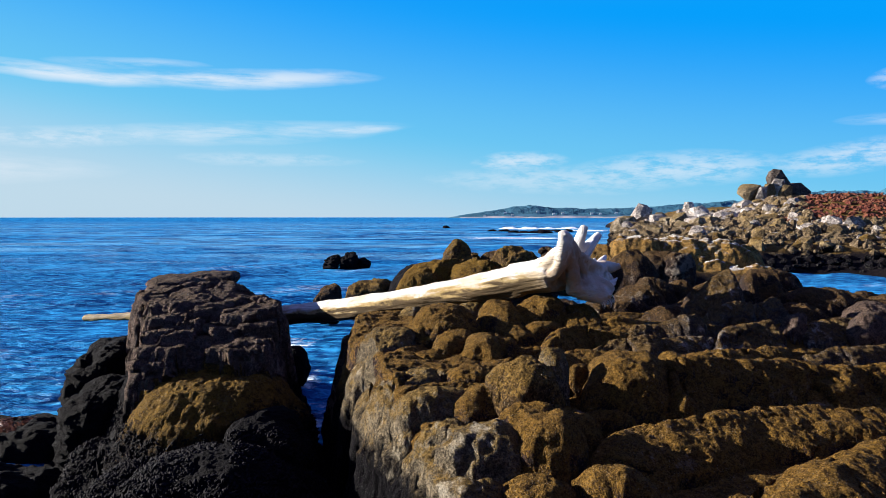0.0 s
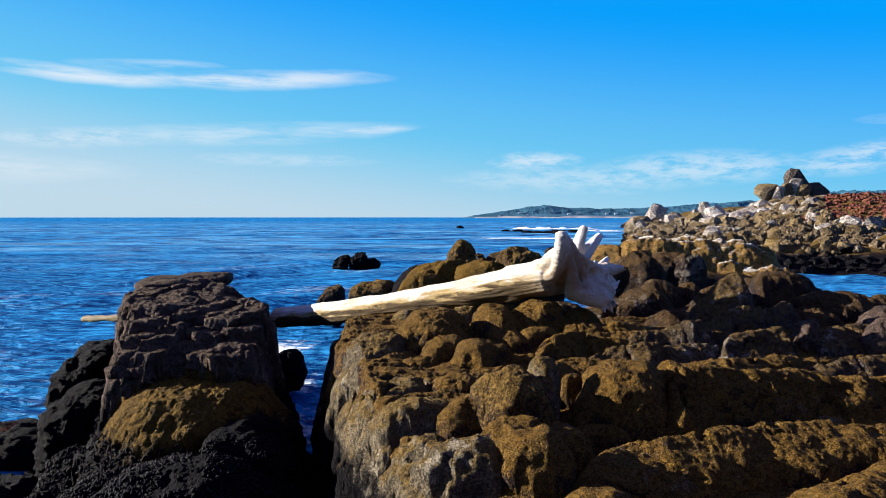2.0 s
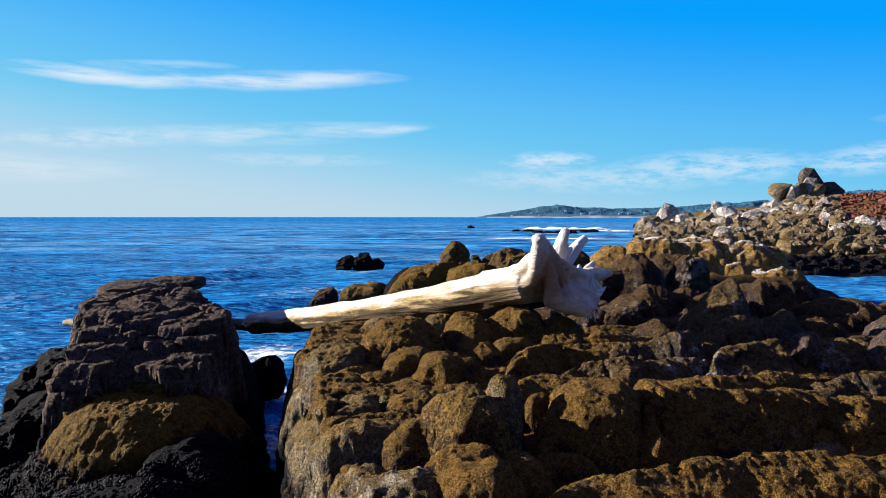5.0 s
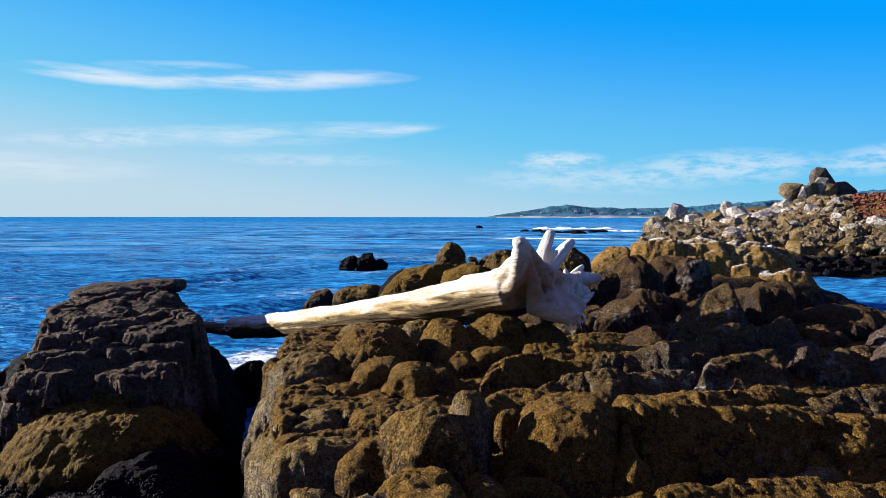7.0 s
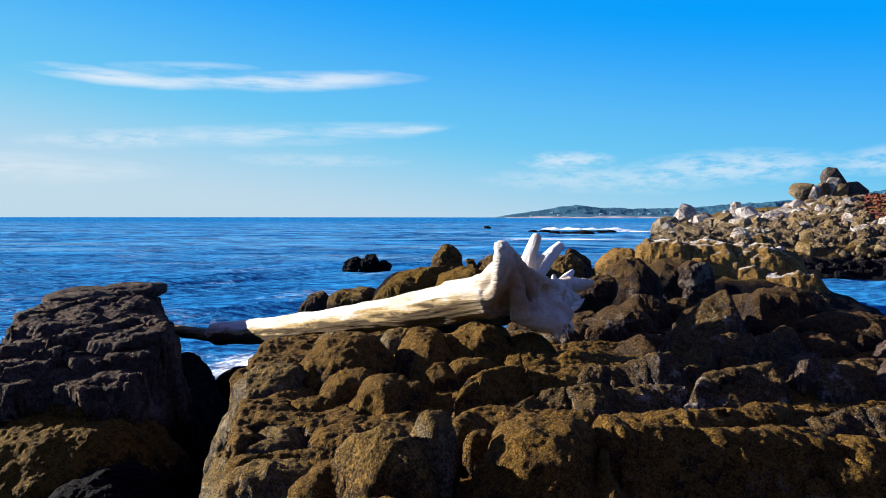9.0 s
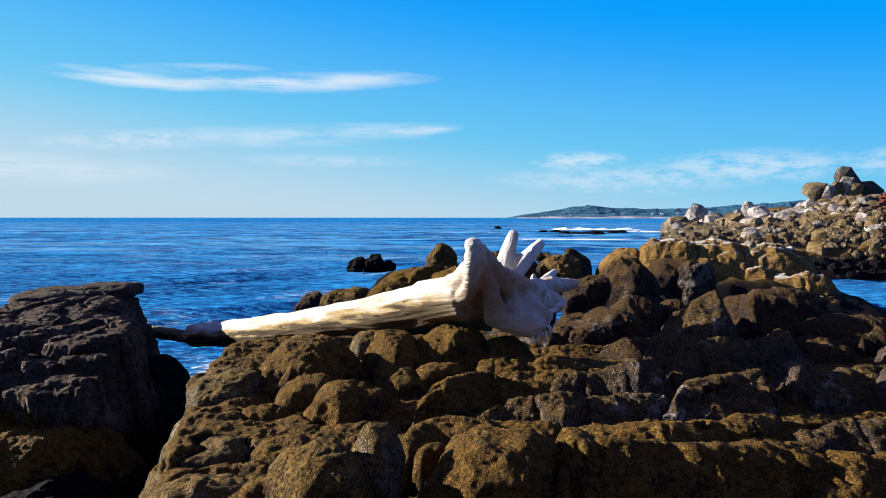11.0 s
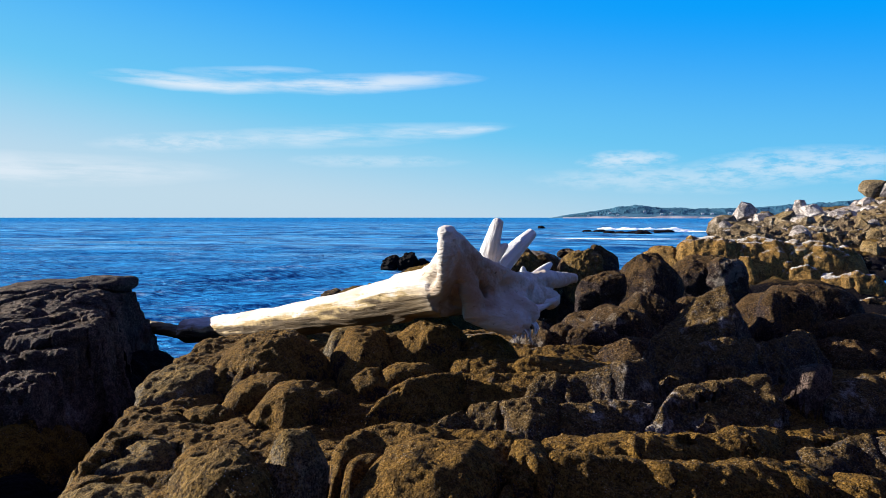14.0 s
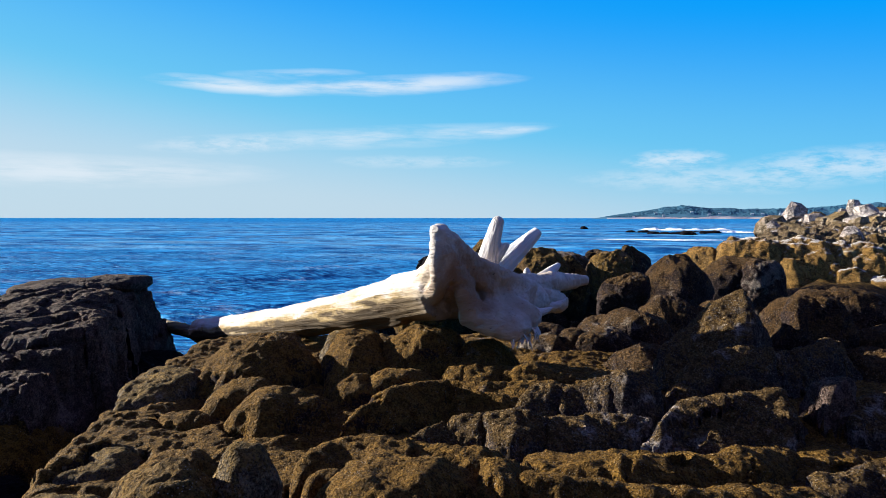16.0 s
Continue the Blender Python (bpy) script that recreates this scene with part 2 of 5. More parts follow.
def water_material():
    m, N = material("sea_water")
    geo = N.add("ShaderNodeNewGeometry")
    pos = geo.outputs["Position"]
    at = N.add("ShaderNodeSeparateXYZ", {"Vector": pos})
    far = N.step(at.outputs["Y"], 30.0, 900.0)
    slick = N.noise(N.scaled(pos, 0.010, 0.030, 1.0), 1.0, 4.0, 0.6)
    patch = N.noise(N.scaled(pos, 0.05, 0.10, 1.0), 1.0, 4.0, 0.6)
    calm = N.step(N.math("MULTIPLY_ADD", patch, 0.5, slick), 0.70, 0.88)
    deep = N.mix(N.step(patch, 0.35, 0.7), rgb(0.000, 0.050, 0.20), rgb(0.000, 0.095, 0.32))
    # calm patches: the pale sky they mirror is mixed into the colour
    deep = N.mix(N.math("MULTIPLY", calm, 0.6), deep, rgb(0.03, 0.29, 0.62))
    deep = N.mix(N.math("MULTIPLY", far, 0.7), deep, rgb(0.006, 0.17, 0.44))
    kelp = N.math("MULTIPLY", N.step(N.noise(N.scaled(pos, 0.16, 0.45, 1.0), 1.0, 5.0, 0.7), 0.60, 0.70), N.step(N.noise(N.scaled(pos, 0.006, 0.026, 1.0), 1.0, 3.0), 0.46, 0.58))
    kelp = N.math("MULTIPLY", kelp, N.step(at.outputs["Y"], 70.0, 120.0))
    deep = N.mix(N.math("MULTIPLY", kelp, 0.85), deep, rgb(0.035, 0.022, 0.014))
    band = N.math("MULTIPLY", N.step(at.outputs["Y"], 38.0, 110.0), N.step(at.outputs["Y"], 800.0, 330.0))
    # sky reflection at middle distance, painted as pale streaks
    sheen_paint = N.noise(N.scaled(pos, 0.016, 0.085, 1.0, (0, 0, 0.06)), 1.0, 7.0, 0.72)
    deep = N.mix(N.math("MULTIPLY", N.math("MULTIPLY", band, N.step(sheen_paint, 0.42, 0.62)), 0.7), deep, rgb(0.25, 0.52, 0.70))
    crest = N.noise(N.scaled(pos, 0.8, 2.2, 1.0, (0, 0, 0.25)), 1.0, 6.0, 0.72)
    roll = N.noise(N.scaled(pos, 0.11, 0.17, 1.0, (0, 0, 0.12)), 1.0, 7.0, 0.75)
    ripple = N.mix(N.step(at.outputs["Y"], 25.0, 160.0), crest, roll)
    # wave reflections painted in: troughs darker, crests lighter
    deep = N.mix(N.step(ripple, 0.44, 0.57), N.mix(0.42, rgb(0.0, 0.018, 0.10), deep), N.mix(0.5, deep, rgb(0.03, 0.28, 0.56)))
    lace = N.cells(N.add("ShaderNodeVectorMath", {0: pos, 1: N.add("ShaderNodeVectorMath", {0: N.add("ShaderNodeTexNoise", {"Vector": pos, "Scale": 1.3, "Detail": 3.0}).outputs["Color"], 3: 1.6}, operation="SCALE").outputs[0]}, operation="ADD").outputs[0], 0.9, "DISTANCE_TO_EDGE")
    foam_zone = N.add("ShaderNodeAttribute", attribute_name="foam").outputs["Fac"]
    thin = N.math("MULTIPLY", N.step(lace, 0.16, 0.02), N.step(N.noise(N.scaled(pos, 0.09, 0.16, 1.0), 1.0, 4.0), 0.56, 0.68))
    thin = N.math("MULTIPLY", thin, N.step(at.outputs["Y"], 140.0, 30.0))
    thick = N.step(N.math("MULTIPLY_ADD", N.noise(pos, 2.2, 6.0, 0.7), 1.0, N.math("MULTIPLY", foam_zone, 0.9)), 0.82, 1.12)
    foam = N.math("MAXIMUM", N.math("MULTIPLY", thin, 0.22), thick)
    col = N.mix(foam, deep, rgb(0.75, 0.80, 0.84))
    chop = N.noise(N.scaled(pos, 1.0, 1.5, 1.0, (0, 0, 0.3)), 0.9, 6.0, 0.62)
    swell = N.noise(N.scaled(pos, 0.12, 0.35, 1.0, (0, 0, 0.15)), 1.0, 4.0, 0.6)
    height = N.math("MULTIPLY_ADD", swell, 3.0, chop)
    strength = N.math("MULTIPLY_ADD", calm, -0.45, 0.85)
    bump = N.add("ShaderNodeBump", {"Height": height, "Strength": strength, "Distance": 0.8}).outputs[0]
    rough = N.math("MULTIPLY_ADD", foam, 0.5, N.math("MULTIPLY_ADD", calm, 0.06, 0.40))
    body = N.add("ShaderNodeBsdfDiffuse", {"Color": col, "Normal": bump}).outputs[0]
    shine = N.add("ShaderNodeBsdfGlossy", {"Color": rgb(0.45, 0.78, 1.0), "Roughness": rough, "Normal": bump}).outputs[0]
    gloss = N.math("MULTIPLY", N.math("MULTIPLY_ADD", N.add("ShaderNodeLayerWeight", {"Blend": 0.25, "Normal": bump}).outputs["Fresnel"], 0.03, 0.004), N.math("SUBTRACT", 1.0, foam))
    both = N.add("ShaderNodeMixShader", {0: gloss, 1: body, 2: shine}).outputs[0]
    N.add("ShaderNodeOutputMaterial", {"Surface": both})
    return m


def wood_material(name, tone, stain, stain_amount):
    m, N = material(name)
    co = N.add("ShaderNodeAttribute", attribute_name="along").outputs["Vector"]
    pos = N.add("ShaderNodeNewGeometry").outputs["Position"]
    grain = N.noise(N.scaled(co, 1.6, 26.0, 26.0), 1.0, 6.0, 0.65)
    streak = N.noise(N.scaled(co, 0.7, 9.0, 9.0), 1.0, 4.0, 0.6)
    blot = N.noise(pos, 1.7, 4.0, 0.6)
    col = N.mix(N.step(streak, 0.3, 0.7), rgb(*[c * 0.74 for c in tone]), rgb(*tone))
    col = N.mix(N.math("MULTIPLY", N.step(blot, 0.52 - stain_amount, 0.72 - stain_amount), 0.6), col, rgb(*stain))
    # brown stain on the fin's face, deepened to stand in for its shade
    spot = N.add("ShaderNodeVectorMath", {0: pos, 1: (2.36, 12.36, 3.66)}, operation="DISTANCE").outputs["Value"]
    shade_stain = N.step(N.math("MULTIPLY_ADD", N.math("SUBTRACT", blot, 0.5), 0.9, N.math("MULTIPLY_ADD", N.math("SUBTRACT", streak, 0.5), 0.4, spot)), 0.62, 0.22)
    col = N.mix(N.math("MULTIPLY", shade_stain, 0.85), col, rgb(0.27, 0.165, 0.10))
    check = N.math("MULTIPLY", N.step(grain, 0.40, 0.30), N.step(blot, 0.42, 0.58))
    col = N.mix(N.math("MULTIPLY", check, 0.85), col, rgb(0.09, 0.06, 0.04))
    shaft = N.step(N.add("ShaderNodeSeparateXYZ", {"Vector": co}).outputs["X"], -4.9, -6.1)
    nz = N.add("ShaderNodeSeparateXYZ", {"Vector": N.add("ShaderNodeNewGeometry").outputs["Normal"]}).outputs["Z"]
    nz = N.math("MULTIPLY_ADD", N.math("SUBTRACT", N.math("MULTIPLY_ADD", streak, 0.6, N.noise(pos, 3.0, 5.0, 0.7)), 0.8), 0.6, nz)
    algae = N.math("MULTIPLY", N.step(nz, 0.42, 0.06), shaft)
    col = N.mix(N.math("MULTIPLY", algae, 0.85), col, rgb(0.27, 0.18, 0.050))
    # dark brown underside: part stain, part the log's own shade painted into the colour
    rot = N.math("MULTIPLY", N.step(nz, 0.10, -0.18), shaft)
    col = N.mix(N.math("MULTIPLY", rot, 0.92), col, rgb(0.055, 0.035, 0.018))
    wet = N.step(N.add("ShaderNodeSeparateXYZ", {"Vector": co}).outputs["X"], -13.28, -13.45)
    col = N.mix(N.math("MULTIPLY", wet, 0.9), col, N.mix(N.step(streak, 0.35, 0.65), rgb(0.06, 0.04, 0.02), rgb(0.20, 0.14, 0.045)))
    finish(N, col, 0.75, N.math("MULTIPLY_ADD", streak, 0.8, grain), 1.0, 0.035, 0.15)
    return m


def plain_material(name, a, b, scale, rough=0.8, bump=0.3, dist=0.02):
    m, N = material(name)
    pos = N.add("ShaderNodeNewGeometry").outputs["Position"]
    n1, n2 = N.noise(pos, scale, 4.0, 0.6), N.noise(pos, scale * 7.0, 4.0, 0.65)
    col = N.mix(N.step(N.math("MULTIPLY_ADD", n2, 0.5, n1), 0.5, 1.0), rgb(*a), rgb(*b))
    finish(N, col, rough, N.math("ADD", n1, n2), bump, dist, 0.25)
    return m


def shell_material(name, a, b, scale, rough):
    m, N = material(name)
    v = N.noise(N.add("ShaderNodeNewGeometry").outputs["Position"], scale, 3.0)
    pick = N.add("ShaderNodeNewGeometry").outputs["Random Per Island"]
    finish(N, N.mix(N.math("MULTIPLY", pick, v), rgb(*a), rgb(*b)), rough, v, 0.3, 0.004, 0.1)
    return m


foam_white = plain_material("white_water", (0.62, 0.68, 0.72), (0.80, 0.82, 0.84), 0.6, 0.7, 0.6, 0.2)
mussel_shell = shell_material("mussel_shell", (0.0015, 0.001, 0.002), (0.009, 0.006, 0.012), 30.0, 0.75)
kelp_mat = shell_material("wet_kelp", (0.022, 0.008, 0.004), (0.10, 0.035, 0.010), 6.0, 0.3)
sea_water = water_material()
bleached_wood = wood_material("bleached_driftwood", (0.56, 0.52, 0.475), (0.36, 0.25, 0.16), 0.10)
root_wood = wood_material("silvered_root_wood", (0.66, 0.65, 0.64), (0.46, 0.39, 0.32), 0.0)


# ---- shapes ----
def hash3(ix, iy, iz, seed):
    h = (ix.astype(np.int64) * 374761393 + iy.astype(np.int64) * 668265263 + iz.astype(np.int64) * 1274126177 + seed * 974634777) & 0xFFFFFFFF
    h = ((h ^ (h >> 13)) * 1274126177) & 0xFFFFFFFF
    h = ((h ^ (h >> 16)) * 2246822519) & 0xFFFFFFFF
    return ((h ^ (h >> 15)) & 0xFFFF) / 32767.5 - 1.0


def vnoise(p, seed=0):
    """Smooth value noise in -1..1 at the points p (n, 3)."""
    i = np.floor(p)
    f = p - i
    u = f * f * f * (f * (f * 6 - 15) + 10)
    ix, iy, iz = i[:, 0], i[:, 1], i[:, 2]
    out = np.zeros(len(p))
    for dx in (0, 1):
        wx = u[:, 0] if dx else 1 - u[:, 0]
        for dy in (0, 1):
            wy = wx * (u[:, 1] if dy else 1 - u[:, 1])
            for dz in (0, 1):
                out += wy * (u[:, 2] if dz else 1 - u[:, 2]) * hash3(ix + dx, iy + dy, iz + dz, seed)
    return out


def fbm(p, octaves, seed=0, gain=0.5):
    out, a = np.zeros(len(p)), 1.0
    for k in range(octaves):
        out += a * vnoise(p * (2.03 ** k) + 17.3 * k, seed + k)
        a *= gain
    return out


def ridged(p, octaves, seed=0):
    out, a = np.zeros(len(p)), 1.0
    for k in range(octaves):
        out += a * (1 - 2 * np.abs(vnoise(p * (2.1 ** k) + 9.1 * k, seed + 31 * k)))
        a *= 0.5
    return out


def mesh_from(name, verts, quads, mat, smooth=True):
    me = bpy.data.meshes.new(name)
    n, q = len(verts), len(quads)
    me.vertices.add(n)
    me.vertices.foreach_set("co", np.ascontiguousarray(verts, dtype=np.float32).ravel())
    k = quads.shape[1]
    me.loops.add(q * k)
    me.loops.foreach_set("vertex_index", np.ascontiguousarray(quads, dtype=np.int32).ravel())
    me.polygons.add(q)
    me.polygons.foreach_set("loop_start", np.arange(0, q * k, k, dtype=np.int32))
    me.polygons.foreach_set("use_smooth", np.full(q, smooth))
    me.update(calc_edges=True)
    me.materials.append(mat)
    return me


def part(name, me, parent=None, label="", at=None):
    ob = new(name, me)
    if at is not None:
        ob.location = at
    if parent is not None:
        ob.parent = parent
    if label:
        tagged(ob, label)
    return ob


BALLS = {}


def ball_grid(n):
    """A cube pumped up to a ball, n cells to a side: directions and quads, welded."""
    if n not in BALLS:
        seen, dirs, quads = {}, [], []
        t = np.tan(np.linspace(-1, 1, n + 1) * math.pi / 4)
        for axis in range(3):
            for side in (-1.0, 1.0):
                ids = np.zeros((n + 1, n + 1), dtype=int)
                for i in range(n + 1):
                    for j in range(n + 1):
                        c = [0.0, 0.0, 0.0]
                        c[axis], c[(axis + 1) % 3], c[(axis + 2) % 3] = side, t[i], t[j]
                        key = (round(c[0], 6), round(c[1], 6), round(c[2], 6))
                        if key not in seen:
                            seen[key] = len(dirs)
                            dirs.append(c)
                        ids[i, j] = seen[key]
                a, b, c, d = ids[:-1, :-1].ravel(), ids[1:, :-1].ravel(), ids[1:, 1:].ravel(), ids[:-1, 1:].ravel()
                quads.append(np.stack((a, b, c, d) if side > 0 else (d, c, b, a), 1))
        BALLS[n] = np.array(dirs), np.concatenate(quads)
    return BALLS[n]


def rock_mesh(name, r, mat, seed, e=2.6, n=32, rot=0.0, tip=0.0, roll=0.0, rough=1.0, strata=0.0, layer=0.16, cut=-0.75, facet=0.0, crag=0.0, taper=0.0, brick=1.0, shaded=True):
    """A rock of half sizes r: a blocky ball, bent by noise at three scales, with bedding grooves where strata is set."""
    dirs, quads = ball_grid(n)
    d = dirs / np.linalg.norm(dirs, axis=1)[:, None]
    s = 1.0 / (np.abs(d) ** e).sum(1) ** (1 / e)
    p = d * s[:, None] * np.array(r)
    size = (r[0] * r[1] * r[2]) ** (1 / 3)
    off = np.array([seed * 3.71 % 50, seed * 7.13 % 50, seed * 1.97 % 50])
    nrm = d / np.array(r)
    nrm /= np.linalg.norm(nrm, axis=1)[:, None]
    q = p / size
    move = size * rough * (0.17 * fbm(q * 0.8 + off, 2, seed) + 0.045 * ridged(q * 1.5 + off, 2, seed + 5) + 0.03 * fbm(q * 3.1 + off, 2, seed + 7))
    if facet:
        for k in range(9):
            g = np.random.RandomState(seed * 13 + k).normal(size=3)
            g /= np.linalg.norm(g)
            over = np.maximum(0, (p + nrm * move[:, None]) @ g - size * (0.66 + 0.1 * (k % 3)))
            move -= facet * over
    fine = 0.030 * fbm(p * 3.6 + off, 3, seed + 9, 0.6) + 0.012 * fbm(p * 17 + off, 3, seed + 20, 0.65)
    move += rough * np.minimum(1, size / 0.5) * fine
    if crag:
        move += crag * (1 - 0.8 * nrm[:, 2] ** 2) * (ridged(p * np.array([1.6, 1.6, 3.4]) + off, 3, seed + 60) + 0.5 * fbm(p * np.array([4.0, 4.0, 8.0]) + off, 2, seed + 66))
    p = p + nrm * move[:, None]
    if strata:
        h = p[:, 2] + 0.18 * p[:, 0] + 0.08 * fbm(p * 1.1 + off, 2, seed + 40)
        k = h / layer + 2.0 * vnoise(p * 0.22 + off, seed)
        lay = np.floor(k)
        bx = p[:, 0] * 1.05 * brick + 0.37 * lay + 0.35 * fbm(p * 0.9 + off, 2, seed + 3)
        by = p[:, 1] * 0.8 * brick + 0.61 * lay + 0.35 * fbm(p * 0.9 + off, 2, seed + 4)
        jut = hash3(lay, 0 * k, 0 * k, seed) * 0.55 + 0.6 * hash3(lay, np.floor(bx), np.floor(by), seed + 1)
        edge = np.minimum(np.minimum(bx % 1, 1 - bx % 1), np.minimum(by % 1, 1 - by % 1))
        groove = np.maximum(np.exp(-(((k % 1.0) - 0.06) / 0.10) ** 2), 0.7 * np.exp(-(edge / 0.04) ** 2))
        side = np.stack((nrm[:, 0], nrm[:, 1], 0 * h), 1)
        p += side * (strata * (jut - 0.9 * groove))[:, None]
    if taper:
        p[:, :2] *= (1 - taper * p[:, 2:3] / r[2])
    R = np.array(Euler((radians(tip), radians(roll), radians(rot))).to_matrix())
    keep = (p[quads].mean(1)[:, 2] > cut * r[2])
    quads = quads[keep]
    used = np.unique(quads)
    remap = np.full(len(p), -1)
    remap[used] = np.arange(len(used))
    return mesh_from(name, (p @ R.T)[used], remap[quads], mat, shaded)


SEED = [100]


def lump(parent, name, x, y, z, rx, ry, rz, mat, label="", **kw):
    SEED[0] += 1
    kw.setdefault("seed", SEED[0])
    me = rock_mesh(name, (rx, ry, rz), mat, **kw)
    return part(name, me, parent, label, (x, y, z))


def smooth(v, lo, hi):
    t = np.clip((v - lo) / (hi - lo), 0, 1)
    return t * t * (3 - 2 * t)


def sheet(name, xs, ys, height, mat):
    X, Y = np.meshgrid(xs, ys)
    x, y = X.ravel(), Y.ravel()
    v = np.stack((x, y, height(x, y)), 1)
    i = np.arange(len(xs) * len(ys)).reshape(len(ys), len(xs))
    quads = np.stack((i[:-1, :-1].ravel(), i[:-1, 1:].ravel(), i[1:, 1:].ravel(), i[1:, :-1].ravel()), 1)
    return mesh_from(name, v, quads, mat)


# ---- sea ----
def build_sea():
    ang = np.concatenate((np.linspace(-180, -58, 60)[:-1], np.linspace(-58, 50, 560)[:-1], np.linspace(50, 180, 60)))
    rad = np.concatenate(([0.02], 2.0 * np.exp(np.linspace(0, math.log(4900 / 2.0), 520))))
    A, Rr = np.meshgrid(np.radians(ang), rad)
    x, y = (Rr * np.sin(A)).ravel(), (Rr * np.cos(A)).ravel()
    r = Rr.ravel()
    z = np.zeros(len(x))
    rng = np.random.RandomState(4)
    fade = lambda wl: np.clip(wl / (0.016 * r * 3.0) - 0.4, 0, 1)
    p2 = np.stack((x, y, 0 * x), 1)
    wob = fbm(p2 * 0.05, 3, 3)
    for k in range(16):
        wl = 1.1 * 1.26 ** k
        a = radians(-35 + rng.uniform(-32, 32))
        ph = (x * math.sin(a) + y * math.cos(a)) * 2 * math.pi / wl + rng.uniform(0, 6.3) + wob * 3
        s = np.sin(ph)
        z += fade(wl) * min(0.0065 * wl ** 1.0, 0.07) * (s + 0.35 * np.cos(2 * ph)) * (0.6 + 0.5 * wob)
    z += 0.05 * fade(1.2) * fbm(np.stack((x * 0.7, y * 1.1, 0 * x), 1), 4, 8, 0.6)
    near = np.exp(-((x + 3.6) / 2.2) ** 2 - ((y - 15.0) / 6) ** 2)
    z = z * (1 - 0.5 * near) + 0.10 * near * fbm(np.stack((x * 2.2, y * 2.2, 0 * x), 1), 4, 18, 0.6)
    v = np.stack((x, y, z), 1)
    nA, nR = len(ang), len(rad)
    i = np.arange(nA * nR).reshape(nR, nA)
    quads = np.stack((i[:-1, :-1].ravel(), i[:-1, 1:].ravel(), i[1:, 1:].ravel(), i[1:, :-1].ravel()), 1)[:, ::-1]
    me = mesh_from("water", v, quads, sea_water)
    foam = np.zeros(len(x))

    def blob(cx, cy, sx, sy, g):
        np.maximum(foam, g * np.exp(-((x - cx) / sx) ** 2 - ((y - cy) / sy) ** 2), out=foam)

    blob(-3.0, 15.6, 0.7, 2.2, 0.50)
    blob(-4.0, 19.5, 1.2, 1.8, 0.50)
    blob(-5.8, 24.0, 1.6, 3.0, 0.62)
    blob(-9.0, 60.0, 9.0, 2.5, 0.35)
    blob(-6.0, 12.5, 1.6, 2.5, 0.25)
    blob(-7.0, 9.0, 2.5, 2.5, 0.2)
    blob(17.0, 150.0, 16.0, 5.0, 0.85)
    blob(4.0, 135.0, 20.0, 3.0, 0.4)
    blob(-3.0, 31.0, 4.0, 2.0, 0.35)
    at = me.attributes.new("foam", "FLOAT", "POINT")
    at.data.foreach_set("value", foam.astype(np.float32))
    tagged(new("water", me), "deep blue choppy sea with foam streaks and kelp reaching the horizon", "sea", kind="structure")


build_sea()


# ---- shore ground ----
EDGE_Y, EDGE_X = [4, 6.2, 6.8, 8.15, 8.6, 9.6, 10.4, 10.9, 12.0, 13.5, 15.5], [0.95, 0.25, 0.0, -0.48, -0.62, -1.05, -1.26, -1.4, -1.85, -2.0, -1.5]


def shore_edge(y):
    """Where the shelf breaks off above the channel."""
    return np.interp(y, EDGE_Y, EDGE_X)


def shore_height(x, y):
    """The low ground between the rocks of the shelf: clefts and gullies about two metres above the sea."""
    edge = shore_edge(y)
    back = np.interp(x, [-2, 3, 6, 10, 16], [15.6, 18.0, 22.0, 21.0, 18.0])
    inside = smooth(x - edge, -0.5, 0.35) * smooth(back - y, -1.2, 0.6) * smooth(15 - x, -1.5, 0.5)
    p = np.stack((x, y, 0 * x), 1)
    bed = np.interp(y, [4, 6.4, 7.6, 8.6, 9.4, 10.4, 11.4, 12.6, 14, 17], [1.7, 1.75, 1.85, 2.0, 2.3, 2.42, 2.5, 2.55, 2.6, 2.3])
    bed = bed + 0.05 * fbm(p * 0.9, 3, 77) + 0.03 * ridged(np.stack((x * 0.7, y * 2.4 - x * 0.5, 0 * x), 1), 2, 78)
    return -1.2 + (bed + 1.2) * inside


outcrop = new("rock_outcrop")
tagged(outcrop, "weathered brown rock shelf with rounded weedy lumps and long ledges", "rock outcrop")
part("bedrock", sheet("bedrock", np.arange(-2.6, 16.0, 0.1), np.arange(-3.0, 23.0, 0.1), lambda x, y: shore_height(x, y) - 1.4 * smooth(y, 16.4, 17.6) - 0.3 * smooth(y, 3.8, 4.6) * smooth(17.4 - y, 0, 0.5) * smooth(11.7 - x, 0, 0.5), rock_weedy), outcrop)
SHAPES = []


